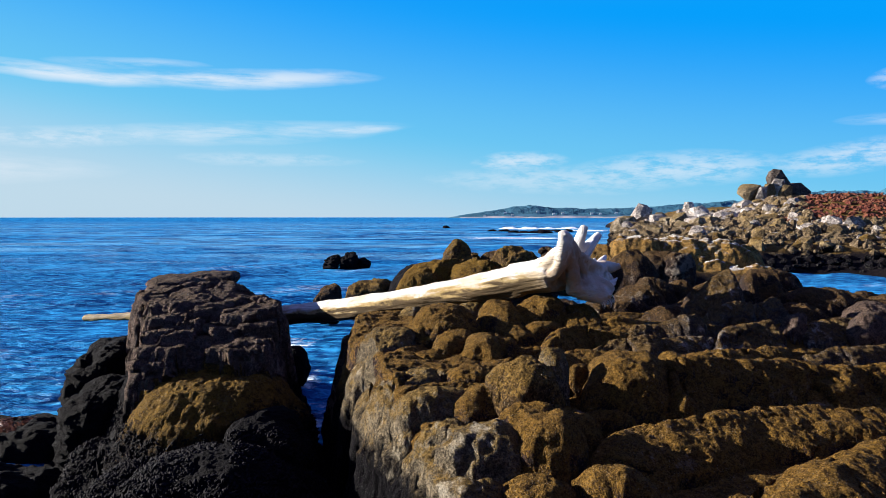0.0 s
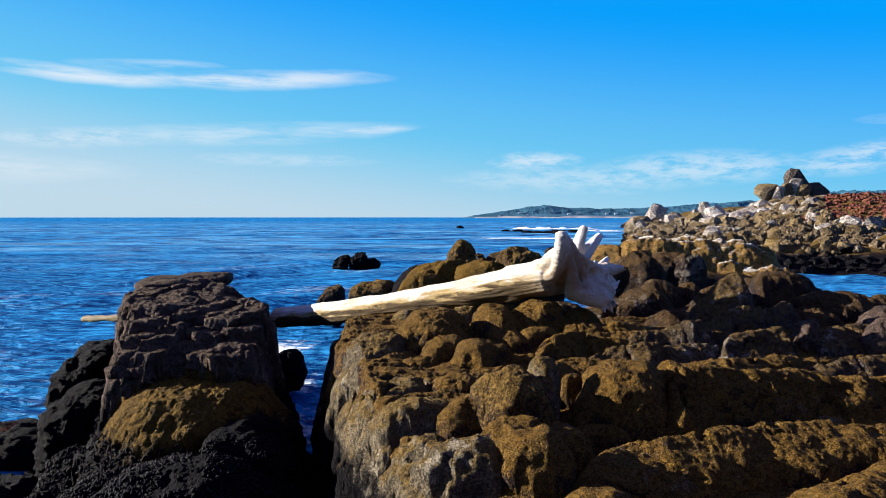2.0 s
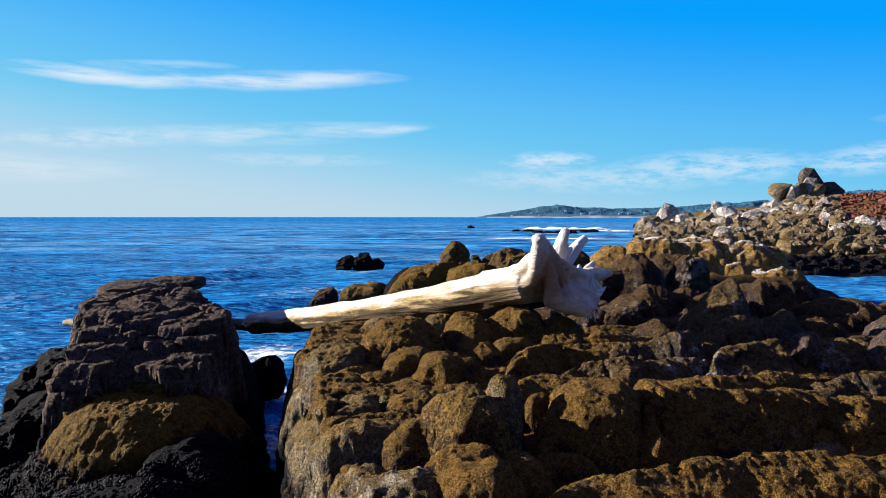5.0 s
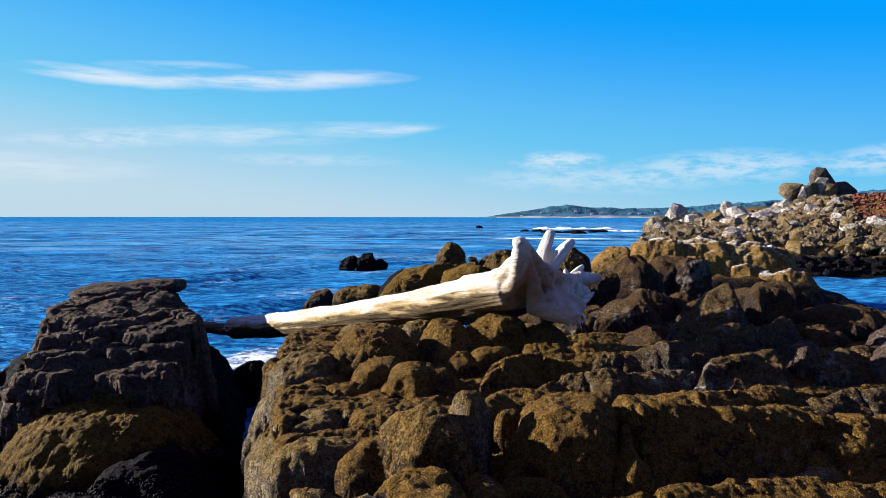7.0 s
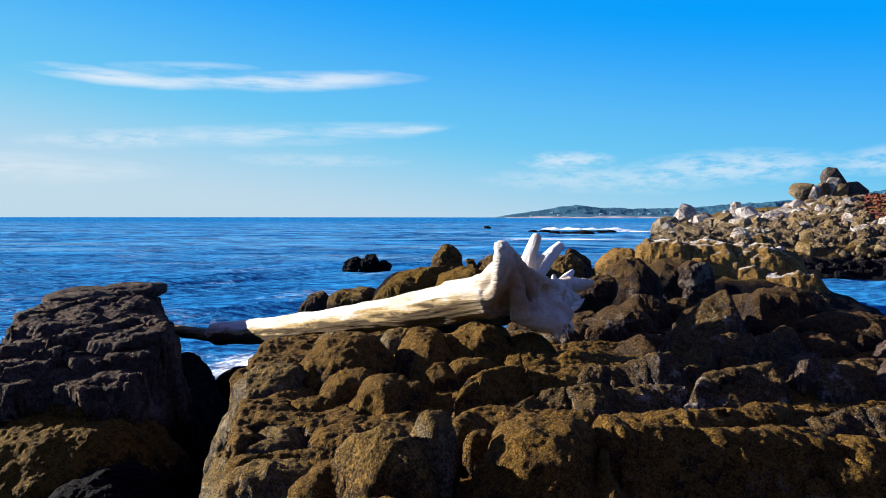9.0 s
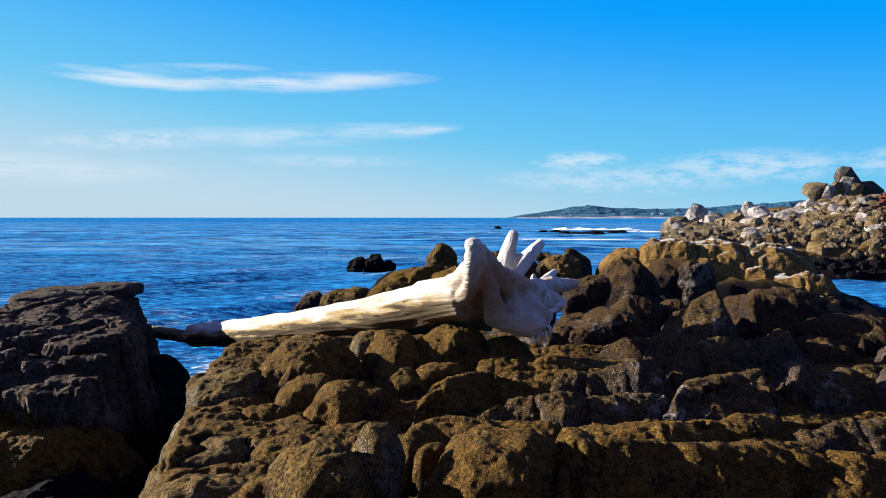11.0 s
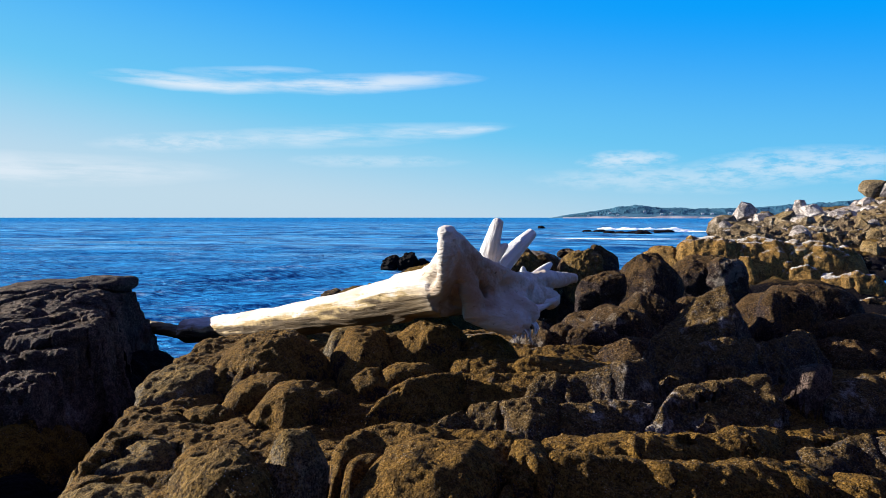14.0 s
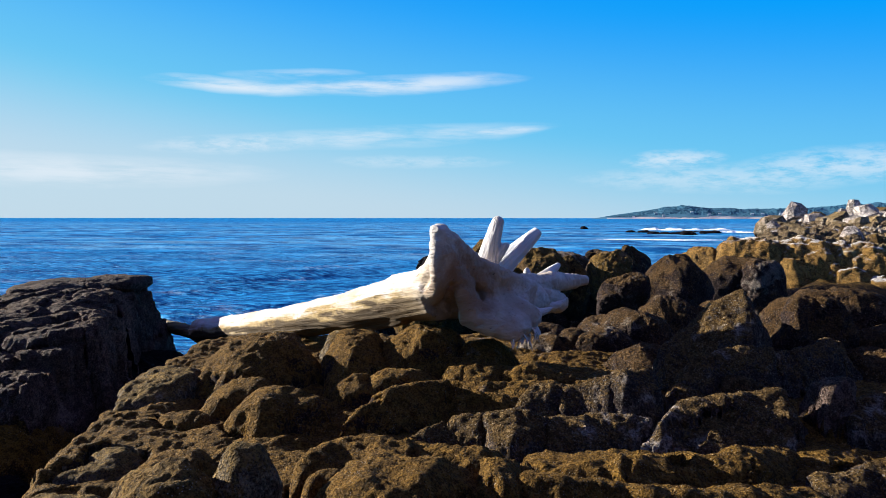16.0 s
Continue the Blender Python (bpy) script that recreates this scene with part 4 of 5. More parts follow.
def bench(wx, wy, x0, y0):
    """The layered block on the foot: beds that step back from the front, steep sides with upright joints."""
    q = np.stack((x0, y0, 0 * x0), 1)
    col = np.floor(wx * 2.1 + 0.7 * fbm(q * 1.3, 2, 601))
    rw = np.floor(wy * 1.5 + 0.7 * fbm(q * 1.3, 2, 603))
    d = wy - 11.55 - 0.10 * (wx + 4.0) + 0.10 * hash3(col, 0 * col, 0 * col, 605) + 0.05 * fbm(q * 3.0, 3, 607, 0.6)
    z = 1.72 + np.interp(d, [-0.25, -0.04, 0.12, 0.35, 0.75, 1.15, 1.7, 2.6, 3.6, 5.2, 6.6, 7.2], [-0.9, 0.0, 0.56, 0.70, 0.82, 1.10, 1.16, 1.24, 1.38, 1.42, 1.30, -0.5])
    z = z + 0.03 * hash3(col, rw, 0 * col, 609)
    left = wx - np.interp(wy, [11.4, 12.4, 15.2, 18.5], [-5.15, -5.45, -6.80, -6.9]) + 0.08 * hash3(rw, 0 * rw, 0 * rw, 611)
    right = np.interp(wy, [11.4, 13.2, 14.0, 15.6, 18.0], [-2.85, -2.95, -3.30, -4.4, -5.4]) - wx + 0.10 * hash3(rw, 0 * rw, 0 * rw, 613)
    side = np.minimum(left, 0.7 * right) + 0.05 * fbm(q * 3.0, 3, 615, 0.6)
    z = np.minimum(z, 1.45 + np.interp(side, [-0.4, -0.10, 0.0, 0.07, 0.16, 0.4, 0.8], [-1.6, -0.2, 0.55, 1.15, 1.45, 1.65, 1.85]))
    bed = z / 0.20 + 0.9 * fbm(q * 0.6, 2, 617) + 0.35 * hash3(col, rw, 0 * col, 619)
    f = bed - np.floor(bed)
    return z + 0.20 * (smooth(f, 0.38, 0.62) - f)


SHAPES.append((-7.4, -2.3, 11.0, 19.0, rock_grey, "rock_block", bench))


def no_bed(x, y):
    return np.full(len(x), -0.9)


foot, foot_normals = massif(sea_stack, SHAPES, np.arange(-7.6, -1.2, 0.021), np.arange(7.0, 18.8, 0.021), no_bed, rock_mussel, "rock_foot", 1.2)
lump(sea_stack, "rock_block", -6.05, 15.9, 3.10, 0.62, 0.9, 0.12, rock_grey, rot=12, e=4, rough=0.4, n=60, crag=0.03, cut=-1.1)
lump(sea_stack, "rock_block", -5.6, 16.8, 3.13, 0.60, 0.7, 0.12, rock_grey, rot=8, e=4, rough=0.4, n=60, crag=0.03, cut=-1.1)
lump(sea_stack, "rock_block", -7.4, 15.3, 0.55, 0.75, 1.2, 1.45, rock_mussel, n=60, crag=0.05, rough=1.0)
lump(sea_stack, "rock_block", -6.6, 13.4, 0.35, 0.7, 0.9, 1.1, rock_mussel, n=60, crag=0.05, rough=1.0)

def angular_mesh(name, r, mat, seed, roll=0.0, taper=0.0, points=26):
    """A broken block: the hull of a few points on a blocky ball of half sizes r, with plain faces and worn corners."""
    rng = np.random.RandomState(seed)
    bm = bmesh.new()
    for _ in range(points):
        d = rng.normal(size=3)
        p = d / (np.abs(d) ** 3.4).sum() ** (1 / 3.4) * rng.uniform(0.86, 1.06)
        p[:2] *= 1 - taper * p[2]
        bm.verts.new(p * np.array(r))
    bmesh.ops.convex_hull(bm, input=bm.verts[:])
    bmesh.ops.delete(bm, geom=[v for v in bm.verts if not v.link_faces], context="VERTS")
    bmesh.ops.rotate(bm, verts=bm.verts[:], matrix=Matrix.Rotation(radians(roll), 3, "Y"))
    me = bpy.data.meshes.new(name)
    bm.to_mesh(me), bm.free()
    me.materials.append(mat)
    return me


def angular_boulder(x, y, z, rx, ry, rz, mat, label, group="", roll=0.0, taper=0.0):
    SEED[0] += 1
    ob = part("boulder", angular_mesh("boulder", (rx, ry, rz), mat, SEED[0], roll, taper), None, "", (x, y, z))
    return tagged(ob, label, "boulder", group)


def boulder(x, y, z, rx, ry, rz, mat, label, group="", name="boulder", **kw):
    ob = lump(None, name, x, y, z, rx, ry, rz, mat, **kw)
    return tagged(ob, label, "boulder", group)


boulder(0.43, 25.67, 2.48, 0.61, 0.58, 1.22, rock_brown, "rounded brown boulder above the tide line", group='rocks behind the log', n=44, e=2.8, facet=0.4, rough=1.1)
boulder(-0.14, 25.00, 1.70, 1.17, 1.11, 1.33, rock_tide, "low brown weedy rock behind the log", group='rocks behind the log', n=44, e=2.8, facet=0.4, rough=1.1)
boulder(-0.95, 23.66, 1.78, 0.76, 0.72, 1.22, rock_tide, "low brown weedy rock behind the log", group='rocks behind the log', n=44, e=2.8, facet=0.4, rough=1.1)
boulder(1.26, 24.03, 2.08, 1.05, 1.00, 1.02, rock_tide, "low brown weedy rock behind the log", group='rocks behind the log', n=44, e=2.8, facet=0.4, rough=1.1)
boulder(2.51, 28.30, 1.94, 1.33, 1.27, 1.43, rock_dark, "dark weedy boulder among the shore rocks", group='rocks behind the log', n=44, e=2.8, facet=0.4, rough=1.1)
boulder(1.25, 27.74, 2.08, 0.41, 0.39, 1.33, rock_brown, "dark weedy boulder among the shore rocks", group='rocks behind the log', n=44, e=2.8, facet=0.4, rough=1.1)
boulder(3.17, 24.80, 2.38, 0.50, 0.47, 1.22, rock_brown, "dark weedy boulder among the shore rocks", group='rocks behind the log', n=44, e=2.8, facet=0.4, rough=1.1)
boulder(5.45, 20.32, 2.31, 0.70, 0.67, 1.53, rock_dark, "dark dome-shaped boulder among the rocks", group='rocks behind the log', n=44, e=2.8, facet=0.4, rough=1.1)
boulder(4.30, 23.94, 2.59, 0.57, 0.51, 1.00, rock_brown, "dark weedy boulder among the shore rocks", group='rocks behind the log', n=40, e=3.2, facet=0.5, rough=1.25)
boulder(3.74, 25.90, 1.24, 0.54, 0.48, 2.40, rock_dark, "dark weedy boulder among the shore rocks", group='rocks behind the log', n=40, e=3.2, facet=0.5, rough=1.25)
boulder(2.44, 23.75, 2.69, 0.90, 0.72, 0.90, rock_brown, "dark weedy boulder among the shore rocks", group='rocks behind the log', n=40, e=3.2, facet=0.5, rough=1.25)
boulder(4.30, 18.90, 2.81, 0.49, 0.39, 0.60, rock_dark, "dark weedy boulder among the shore rocks", group='rocks behind the log', n=40, e=3.2, facet=0.5, rough=1.25)
boulder(7.85, 23.28, 2.47, 0.54, 0.49, 0.90, rock_dark, "dark weedy boulder among the shore rocks", group='rocks behind the log', n=40, e=3.2, facet=0.5, rough=1.25)
boulder(7.27, 23.74, 2.58, 0.87, 0.70, 1.00, rock_dark, "dark weedy boulder among the shore rocks", group='rocks behind the log', n=40, e=3.2, facet=0.5, rough=1.25)
boulder(4.98, 28.04, 2.37, 0.49, 0.49, 1.30, rock_dark, "dark weedy boulder among the shore rocks", group='rocks behind the log', n=40, e=3.2, facet=0.5, rough=1.25)
boulder(-2.84, 26.92, 1.33, 1.04, 1.04, 1.00, rock_brown, "dark weedy boulder among the shore rocks", group='rocks behind the log', n=40, e=3.2, facet=0.5, rough=1.25)
boulder(-4.85, 29.40, 0.81, 0.60, 0.60, 1.00, rock_dark, "dark weedy boulder among the shore rocks", group='rocks behind the log', n=40, e=3.2, facet=0.5, rough=1.25)
boulder(-0.93, 25.96, 1.20, 0.95, 0.95, 1.90, rock_wet, "wet black rock at the water", group='rocks behind the log', n=40, e=3.2, facet=0.5, rough=1.25)
boulder(-9.99, 61.92, 0.37, 0.66, 0.60, 1.00, rock_wet, "wet black rock standing in the waves", group='rocks behind the log', n=40, e=3.2, facet=0.9, rough=1.2, crag=0.10)
boulder(-8.38, 61.94, 0.47, 0.78, 0.70, 1.40, rock_wet, "wet black rock standing in the waves", group='rocks behind the log', n=40, e=3.2, facet=0.9, rough=1.2, crag=0.10)
boulder(-7.02, 61.89, 0.36, 0.50, 0.50, 0.55, rock_wet, "wet black rock standing in the waves", group='rocks behind the log', n=40, e=3.2, facet=0.9, rough=1.2, crag=0.10)
boulder(1.14, 280.13, -0.16, 1.71, 1.54, 1.10, rock_wet, "lone dark rock far out at sea", group='rocks behind the log', n=30, e=3.2, facet=0.9, rough=1.9, crag=0.10)
boulder(-4.16, 18.87, 0.46, 0.46, 0.46, 0.80, rock_mussel, "small mussel-covered rock in the channel", group='rocks behind the log', n=40, e=3.2, facet=0.5, rough=1.25)
boulder(-8.6, 13.9, -0.1, 1.3, 0.9, 0.55, rock_mussel, "low rock hung with wet brown kelp", "low rocks in the channel", n=40)
boulder(-7.6, 11.6, -0.15, 1.0, 0.7, 0.5, rock_mussel, "low rock crusted with black mussels", "low rocks in the channel", n=40)
boulder(-6.6, 9.6, -0.2, 0.8, 0.8, 0.5, rock_mussel, "low rock crusted with black mussels", "low rocks in the channel", n=40)
boulder(-5.6, 12.4, -0.1, 0.8, 1.0, 0.6, rock_mussel, "low rock crusted with black mussels", "low rocks in the channel", n=40)


# ---- far shore ----
def far_height(x, y):
    """The far beach slope: boulders' ground that climbs from the tide line to the scrub below the summit rocks."""
    edge = np.interp(y, [24, 30, 36, 46, 60, 90, 120, 150, 230], [7.5, 6.5, 7.0, 11, 14.5, 22, 29, 38, 70])
    pool = np.exp(-(((x - 28) / 7.5) ** 4 + ((y - 45) / 13.0) ** 4))
    p = np.stack((x, y, 0 * x), 1)
    inn = np.maximum(0, x - edge)
    climb = 2.3 * smooth(inn, -1.0, 3.0) + 1.2 * smooth(y, 46, 75) + 2.2 * smooth(inn, 4, 34) * smooth(y, 55, 110) + 3.4 * smooth(inn, 12, 40) * smooth(y, 78, 125)
    climb = climb * smooth(y, 32, 38)
    z = -1.0 + climb + 0.28 * fbm(p * 0.25, 4, 51) * smooth(inn, 0, 2) + 0.25 * ridged(p * 0.5, 3, 52) * smooth(inn, 0, 2)
    return np.where(inn > 0, z, -1.0) - 3.4 * pool


def grow(lo, hi, n, p):
    return lo + (hi - lo) * np.linspace(0, 1, n) ** p


# brown rock here so that bare ground reads as shaded gaps between boulders
part_far = part("far_beach_ground", sheet("far_beach_ground", grow(5.0, 240.0, 330, 1.7), grow(24.0, 300.0, 330, 1.6), far_height, rock_brown))
tagged(part_far, "rocky beach slope behind the pool, coloured dark as shaded gaps between boulders", "beach", kind="structure")


ochre_shelf = new("ochre_rock")
tagged(ochre_shelf, "weathered ochre rock wall with a bleached white top beside the pool", "rock")
SHAPES = []
for spec in ((9.6, 40.2, 2.9, 1.5, 2.0), (11.3, 40.0, 3.38, 1.5, 1.9), (13.5, 40.3, 3.36, 1.4, 2.0), (15.6, 40.4, 3.24, 1.5, 2.0), (16.6, 40.2, 2.95, 1.2, 1.9), (17.3, 40.8, 2.35, 1.0, 1.6),
             (12.3, 38.9, 2.5, 1.1, 1.0), (14.8, 38.8, 2.2, 1.2, 0.9), (16.6, 38.4, 1.9, 1.5, 1.0), (17.2, 38.6, 1.5, 1.0, 1.1), (10.2, 38.6, 1.9, 1.3, 1.0), (15.0, 37.4, 1.1, 2.2, 0.9), (16.9, 37.2, 0.9, 1.2, 0.8)):
    dome(spec[0], spec[1] - 0.22 * (spec[0] - 13), spec[2], spec[3] * 1.5, spec[4] * 1.05, 2.0, rock_yellow, "rock_face", rot=-20, e=3.4, p=3.6)
massif(ochre_shelf, SHAPES, np.arange(7.6, 21.6, 0.06), np.arange(34.2, 43.8, 0.06), lambda x, y: np.full(len(x), -0.6), rock_yellow, "rock_foot", 1.7)
angular_boulder(63.34, 132.00, 11.66, 2.23, 1.59, 1.97, rock_slate, "dark balanced boulder crowning the summit rocks", group='boulders on the far slope', roll=12, taper=0.16)
angular_boulder(62.83, 130.50, 9.36, 1.75, 0.93, 2.41, rock_summit, "slender pale pillar of the summit rocks", group='boulders on the far slope', roll=6, taper=0.00)
angular_boulder(60.84, 130.30, 9.03, 1.42, 0.76, 2.06, rock_tan, "slender tan pillar of the summit rocks", group='boulders on the far slope', roll=26, taper=0.00)
angular_boulder(59.70, 130.00, 8.71, 1.35, 0.72, 1.72, rock_summit, "slender pale pillar of the summit rocks", group='boulders on the far slope', roll=34, taper=0.00)
angular_boulder(63.62, 129.60, 8.90, 1.19, 0.63, 1.93, rock_tan, "slender tan pillar of the summit rocks", group='boulders on the far slope', roll=18, taper=0.00)
angular_boulder(67.36, 132.50, 8.84, 2.80, 1.68, 2.10, rock_slate, "dark leaning slab of the summit rocks", group='boulders on the far slope', roll=30, taper=0.15)
angular_boulder(58.20, 132.00, 9.14, 2.69, 2.15, 1.77, rock_far, "broad pale boulder of the summit rocks", group='boulders on the far slope', roll=-12, taper=0.10)
angular_boulder(66.39, 128.00, 7.71, 1.82, 1.46, 0.83, rock_summit, "bleached boulder on the beach slope", group='boulders on the far slope', roll=-10, taper=0.00)
angular_boulder(69.46, 129.00, 8.31, 0.95, 0.76, 0.58, rock_slate, "small dark boulder beside the summit rocks", group='boulders on the far slope', roll=0, taper=0.00)
angular_boulder(60.67, 128.50, 6.68, 3.66, 2.93, 1.26, rock_summit, "bleached boulder on the beach slope", group='boulders on the far slope', roll=0, taper=0.00)
angular_boulder(54.38, 126.00, 6.33, 2.56, 2.05, 1.13, rock_summit, "bleached boulder on the beach slope", group='boulders on the far slope', roll=-8, taper=0.00)
angular_boulder(65.39, 126.00, 6.13, 2.82, 2.26, 1.13, rock_far, "bleached boulder on the beach slope", group='boulders on the far slope', roll=6, taper=0.00)
angular_boulder(57.38, 122.00, 5.29, 2.23, 1.79, 1.09, rock_summit, "bleached boulder on the beach slope", group='boulders on the far slope', roll=10, taper=0.00)
angular_boulder(66.23, 128.28, 6.89, 2.05, 1.85, 1.40, rock_summit, "bleached boulder on the beach slope", group='boulders on the far slope')
angular_boulder(70.75, 132.43, 7.64, 0.74, 0.67, 1.50, rock_summit, "bleached boulder on the beach slope", group='boulders on the far slope')
angular_boulder(34.47, 121.50, 5.53, 1.88, 1.50, 1.53, rock_summit, "white pointed boulder against the hills", group='boulders on the far slope', roll=-24, taper=0.45)
angular_boulder(37.27, 119.50, 4.50, 1.70, 1.36, 0.88, rock_far, "bleached boulder on the beach slope", group='boulders on the far slope', roll=10, taper=0.30)
angular_boulder(37.17, 119.52, 3.56, 1.92, 1.73, 1.80, rock_summit, "bleached boulder on the beach slope", group='boulders on the far slope')
angular_boulder(43.78, 123.78, 5.47, 0.99, 0.89, 2.20, rock_summit, "bleached boulder on the beach slope", group='boulders on the far slope')
angular_boulder(42.05, 122.66, 3.97, 1.08, 0.98, 2.00, rock_summit, "bleached boulder on the beach slope", group='boulders on the far slope')
angular_boulder(44.83, 121.74, 4.35, 1.86, 1.67, 2.20, rock_summit, "bleached boulder on the beach slope", group='boulders on the far slope')
angular_boulder(50.81, 119.84, 3.54, 3.36, 3.03, 2.40, rock_summit, "bleached boulder on the beach slope", group='boulders on the far slope')
angular_boulder(52.35, 113.85, 3.29, 2.74, 2.46, 2.40, rock_summit, "bleached boulder on the beach slope", group='boulders on the far slope')
angular_boulder(45.16, 111.66, 2.96, 2.69, 2.42, 2.00, rock_summit, "bleached boulder on the beach slope", group='boulders on the far slope')
angular_boulder(54.45, 109.89, 3.45, 2.64, 2.37, 2.20, rock_summit, "bleached boulder on the beach slope", group='boulders on the far slope')
angular_boulder(27.74, 106.28, 2.97, 2.14, 1.92, 1.80, rock_far, "bleached boulder on the beach slope", group='boulders on the far slope')
angular_boulder(28.61, 96.25, 2.18, 2.32, 2.09, 1.80, rock_far, "bleached boulder on the beach slope", group='boulders on the far slope')
angular_boulder(46.70, 113.72, 3.91, 2.10, 1.89, 1.60, rock_summit, "bleached boulder on the beach slope", group='boulders on the far slope')
angular_boulder(50.07, 113.83, 5.04, 1.55, 1.40, 1.20, rock_summit, "bleached boulder on the beach slope", group='boulders on the far slope')
angular_boulder(53.88, 107.88, 3.72, 1.81, 1.63, 2.00, rock_summit, "bleached boulder on the beach slope", group='boulders on the far slope')
angular_boulder(51.67, 85.73, 1.79, 1.71, 1.54, 2.40, rock_summit, "bleached boulder on the beach slope", group='boulders on the far slope')
angular_boulder(36.73, 73.33, 1.22, 2.05, 1.85, 1.50, rock_yellow, "layered ochre slab above the pool", group='slabs above the pool', roll=-18)
angular_boulder(39.11, 72.40, 1.60, 2.31, 2.08, 1.50, rock_tan, "layered ochre slab above the pool", group='slabs above the pool', roll=12)
angular_boulder(41.98, 71.45, 1.39, 2.28, 2.05, 1.50, rock_yellow, "layered ochre slab above the pool", group='slabs above the pool', roll=-10)
angular_boulder(36.62, 70.29, 0.40, 1.97, 1.77, 1.50, rock_tan, "layered ochre slab above the pool", group='slabs above the pool', roll=-18)
angular_boulder(39.41, 69.35, 0.55, 2.49, 2.24, 1.50, rock_yellow, "layered ochre slab above the pool", group='slabs above the pool', roll=12)
angular_boulder(41.57, 68.37, 0.05, 1.64, 1.47, 1.50, rock_tan, "layered ochre slab above the pool", group='slabs above the pool', roll=-10)
angular_boulder(31.82, 67.21, 0.90, 1.34, 1.21, 1.50, rock_yellow, "layered ochre slab above the pool", group='slabs above the pool', roll=-18)


def scatter_boulders():
    """Tumbled boulders on the far slope: four shapes for each stone, each boulder an object of its own."""
    rng = np.random.RandomState(11)
    kinds = []
    for k in range(20):
        mat = (rock_brown, rock_dark, rock_brown, rock_tan, rock_brown)[k % 5] if k < 10 else (rock_far, rock_summit, rock_tan, rock_summit, rock_summit)[k % 5]
        kinds.append(angular_mesh("boulder", (1.0, 0.85, 0.75), mat, 900 + k))
    count = 0
    while count < 240:
        y = 34 + 105 * rng.rand() ** 1.5
        edge = float(np.interp(y, [24, 30, 36, 46, 60, 90, 120, 150], [7.5, 6.5, 7.0, 11, 14.5, 22, 29, 38]))
        x = edge - 1.5 + (0.62 * y + 6 - edge) * rng.rand() ** 0.85
        if ((x - 28) / 7.5) ** 4 + ((y - 45) / 13.0) ** 4 < 1 or (y < 44 and x < 23):
            continue
        z = float(far_height(np.array([x]), np.array([y]))[0])
        if z < -0.9 or (y > 80 and x > 0.45 * y + 6):
            continue
        s = (0.006 + 0.011 * rng.rand() ** 2.2) * y
        pale = y + 0.35 * (x - edge) + rng.uniform(-14, 14) > 72
        ob = new("boulder", kinds[rng.randint(10) + (10 if pale else 0)])
        s *= 0.95 if pale else 0.72
        ob.matrix_world = Matrix.LocRotScale((x, y, z + 0.2 * s), Euler((rng.uniform(-0.3, 0.3), rng.uniform(-0.3, 0.3), rng.uniform(0, 6.3))), (s * rng.uniform(0.8, 1.5), s, s * rng.uniform(0.9, 1.6)))
        tagged(ob, "bleached tan boulder tumbled on the upper beach slope" if pale else "broken brown boulder on the tidal terrace", "boulder", "boulders on the far slope")
        count += 1


scatter_boulders()


def rubble():
    """Small tumbled stones between the boulders of the far slope."""
    rng = np.random.RandomState(21)
    dirs, quads = ball_grid(4)
    d = dirs / np.linalg.norm(dirs, axis=1)[:, None]
    V, Q = [], []
    k = 0
    ys = 27 + 110 * rng.rand(9000) ** 1.4
    edge = np.interp(ys, [24, 30, 36, 46, 60, 90, 120, 150], [7.5, 6.5, 7.0, 11, 14.5, 22, 29, 38])
    xs = edge - 0.8 + (0.64 * ys + 6 - edge) * rng.rand(9000)
    zs = far_height(xs, ys)
    for x, y, z in zip(xs, ys, zs):
        if z < 0.1 or k >= 2600 or (y > 85 and x > 0.46 * y + 6) or (y < 44 and x < 22):
            continue
        s = (0.003 + 0.006 * rng.rand() ** 1.6) * y
        g = rng.normal(size=(5, 3))
        g /= np.linalg.norm(g, axis=1)[:, None]
        r = np.minimum(1.0, (0.62 / np.maximum(0.05, d @ g.T)).min(1)) * (1 + 0.10 * rng.normal(size=len(d)))
        a = rng.uniform(0, 6.3)
        p = (d * r[:, None]) * np.array([s * rng.uniform(0.9, 1.5), s, s * rng.uniform(0.7, 1.3)])
        p = p @ np.array([[math.cos(a), math.sin(a), 0], [-math.sin(a), math.cos(a), 0], [0, 0, 1]])
        V.append(p + (x, y, z + 0.25 * s))
        Q.append(quads + k * len(d))
        k += 1
    return mesh_from("rubble", np.concatenate(V), np.concatenate(Q), rock_rubble, False)


tagged(part("rubble", rubble()), "tumbled tan stones filling the slope between the boulders", "rubble", kind="stuff")


# ---- surf and reef far out ----
def reef():
    rng = np.random.RandomState(5)
    for k in range(13):
        x, y = 16 + 1.75 * k + rng.uniform(-1, 1), 205 + rng.uniform(-14, 16)
        boulder(round(x, 1), round(y, 1), -0.1, rng.uniform(1.0, 3.2), rng.uniform(0.8, 1.6), rng.uniform(0.3, 0.8), rock_wet, "low black reef rock awash in the surf", "reef rocks", n=14, e=2.4, rough=1.2, cut=-1.1)


reef()


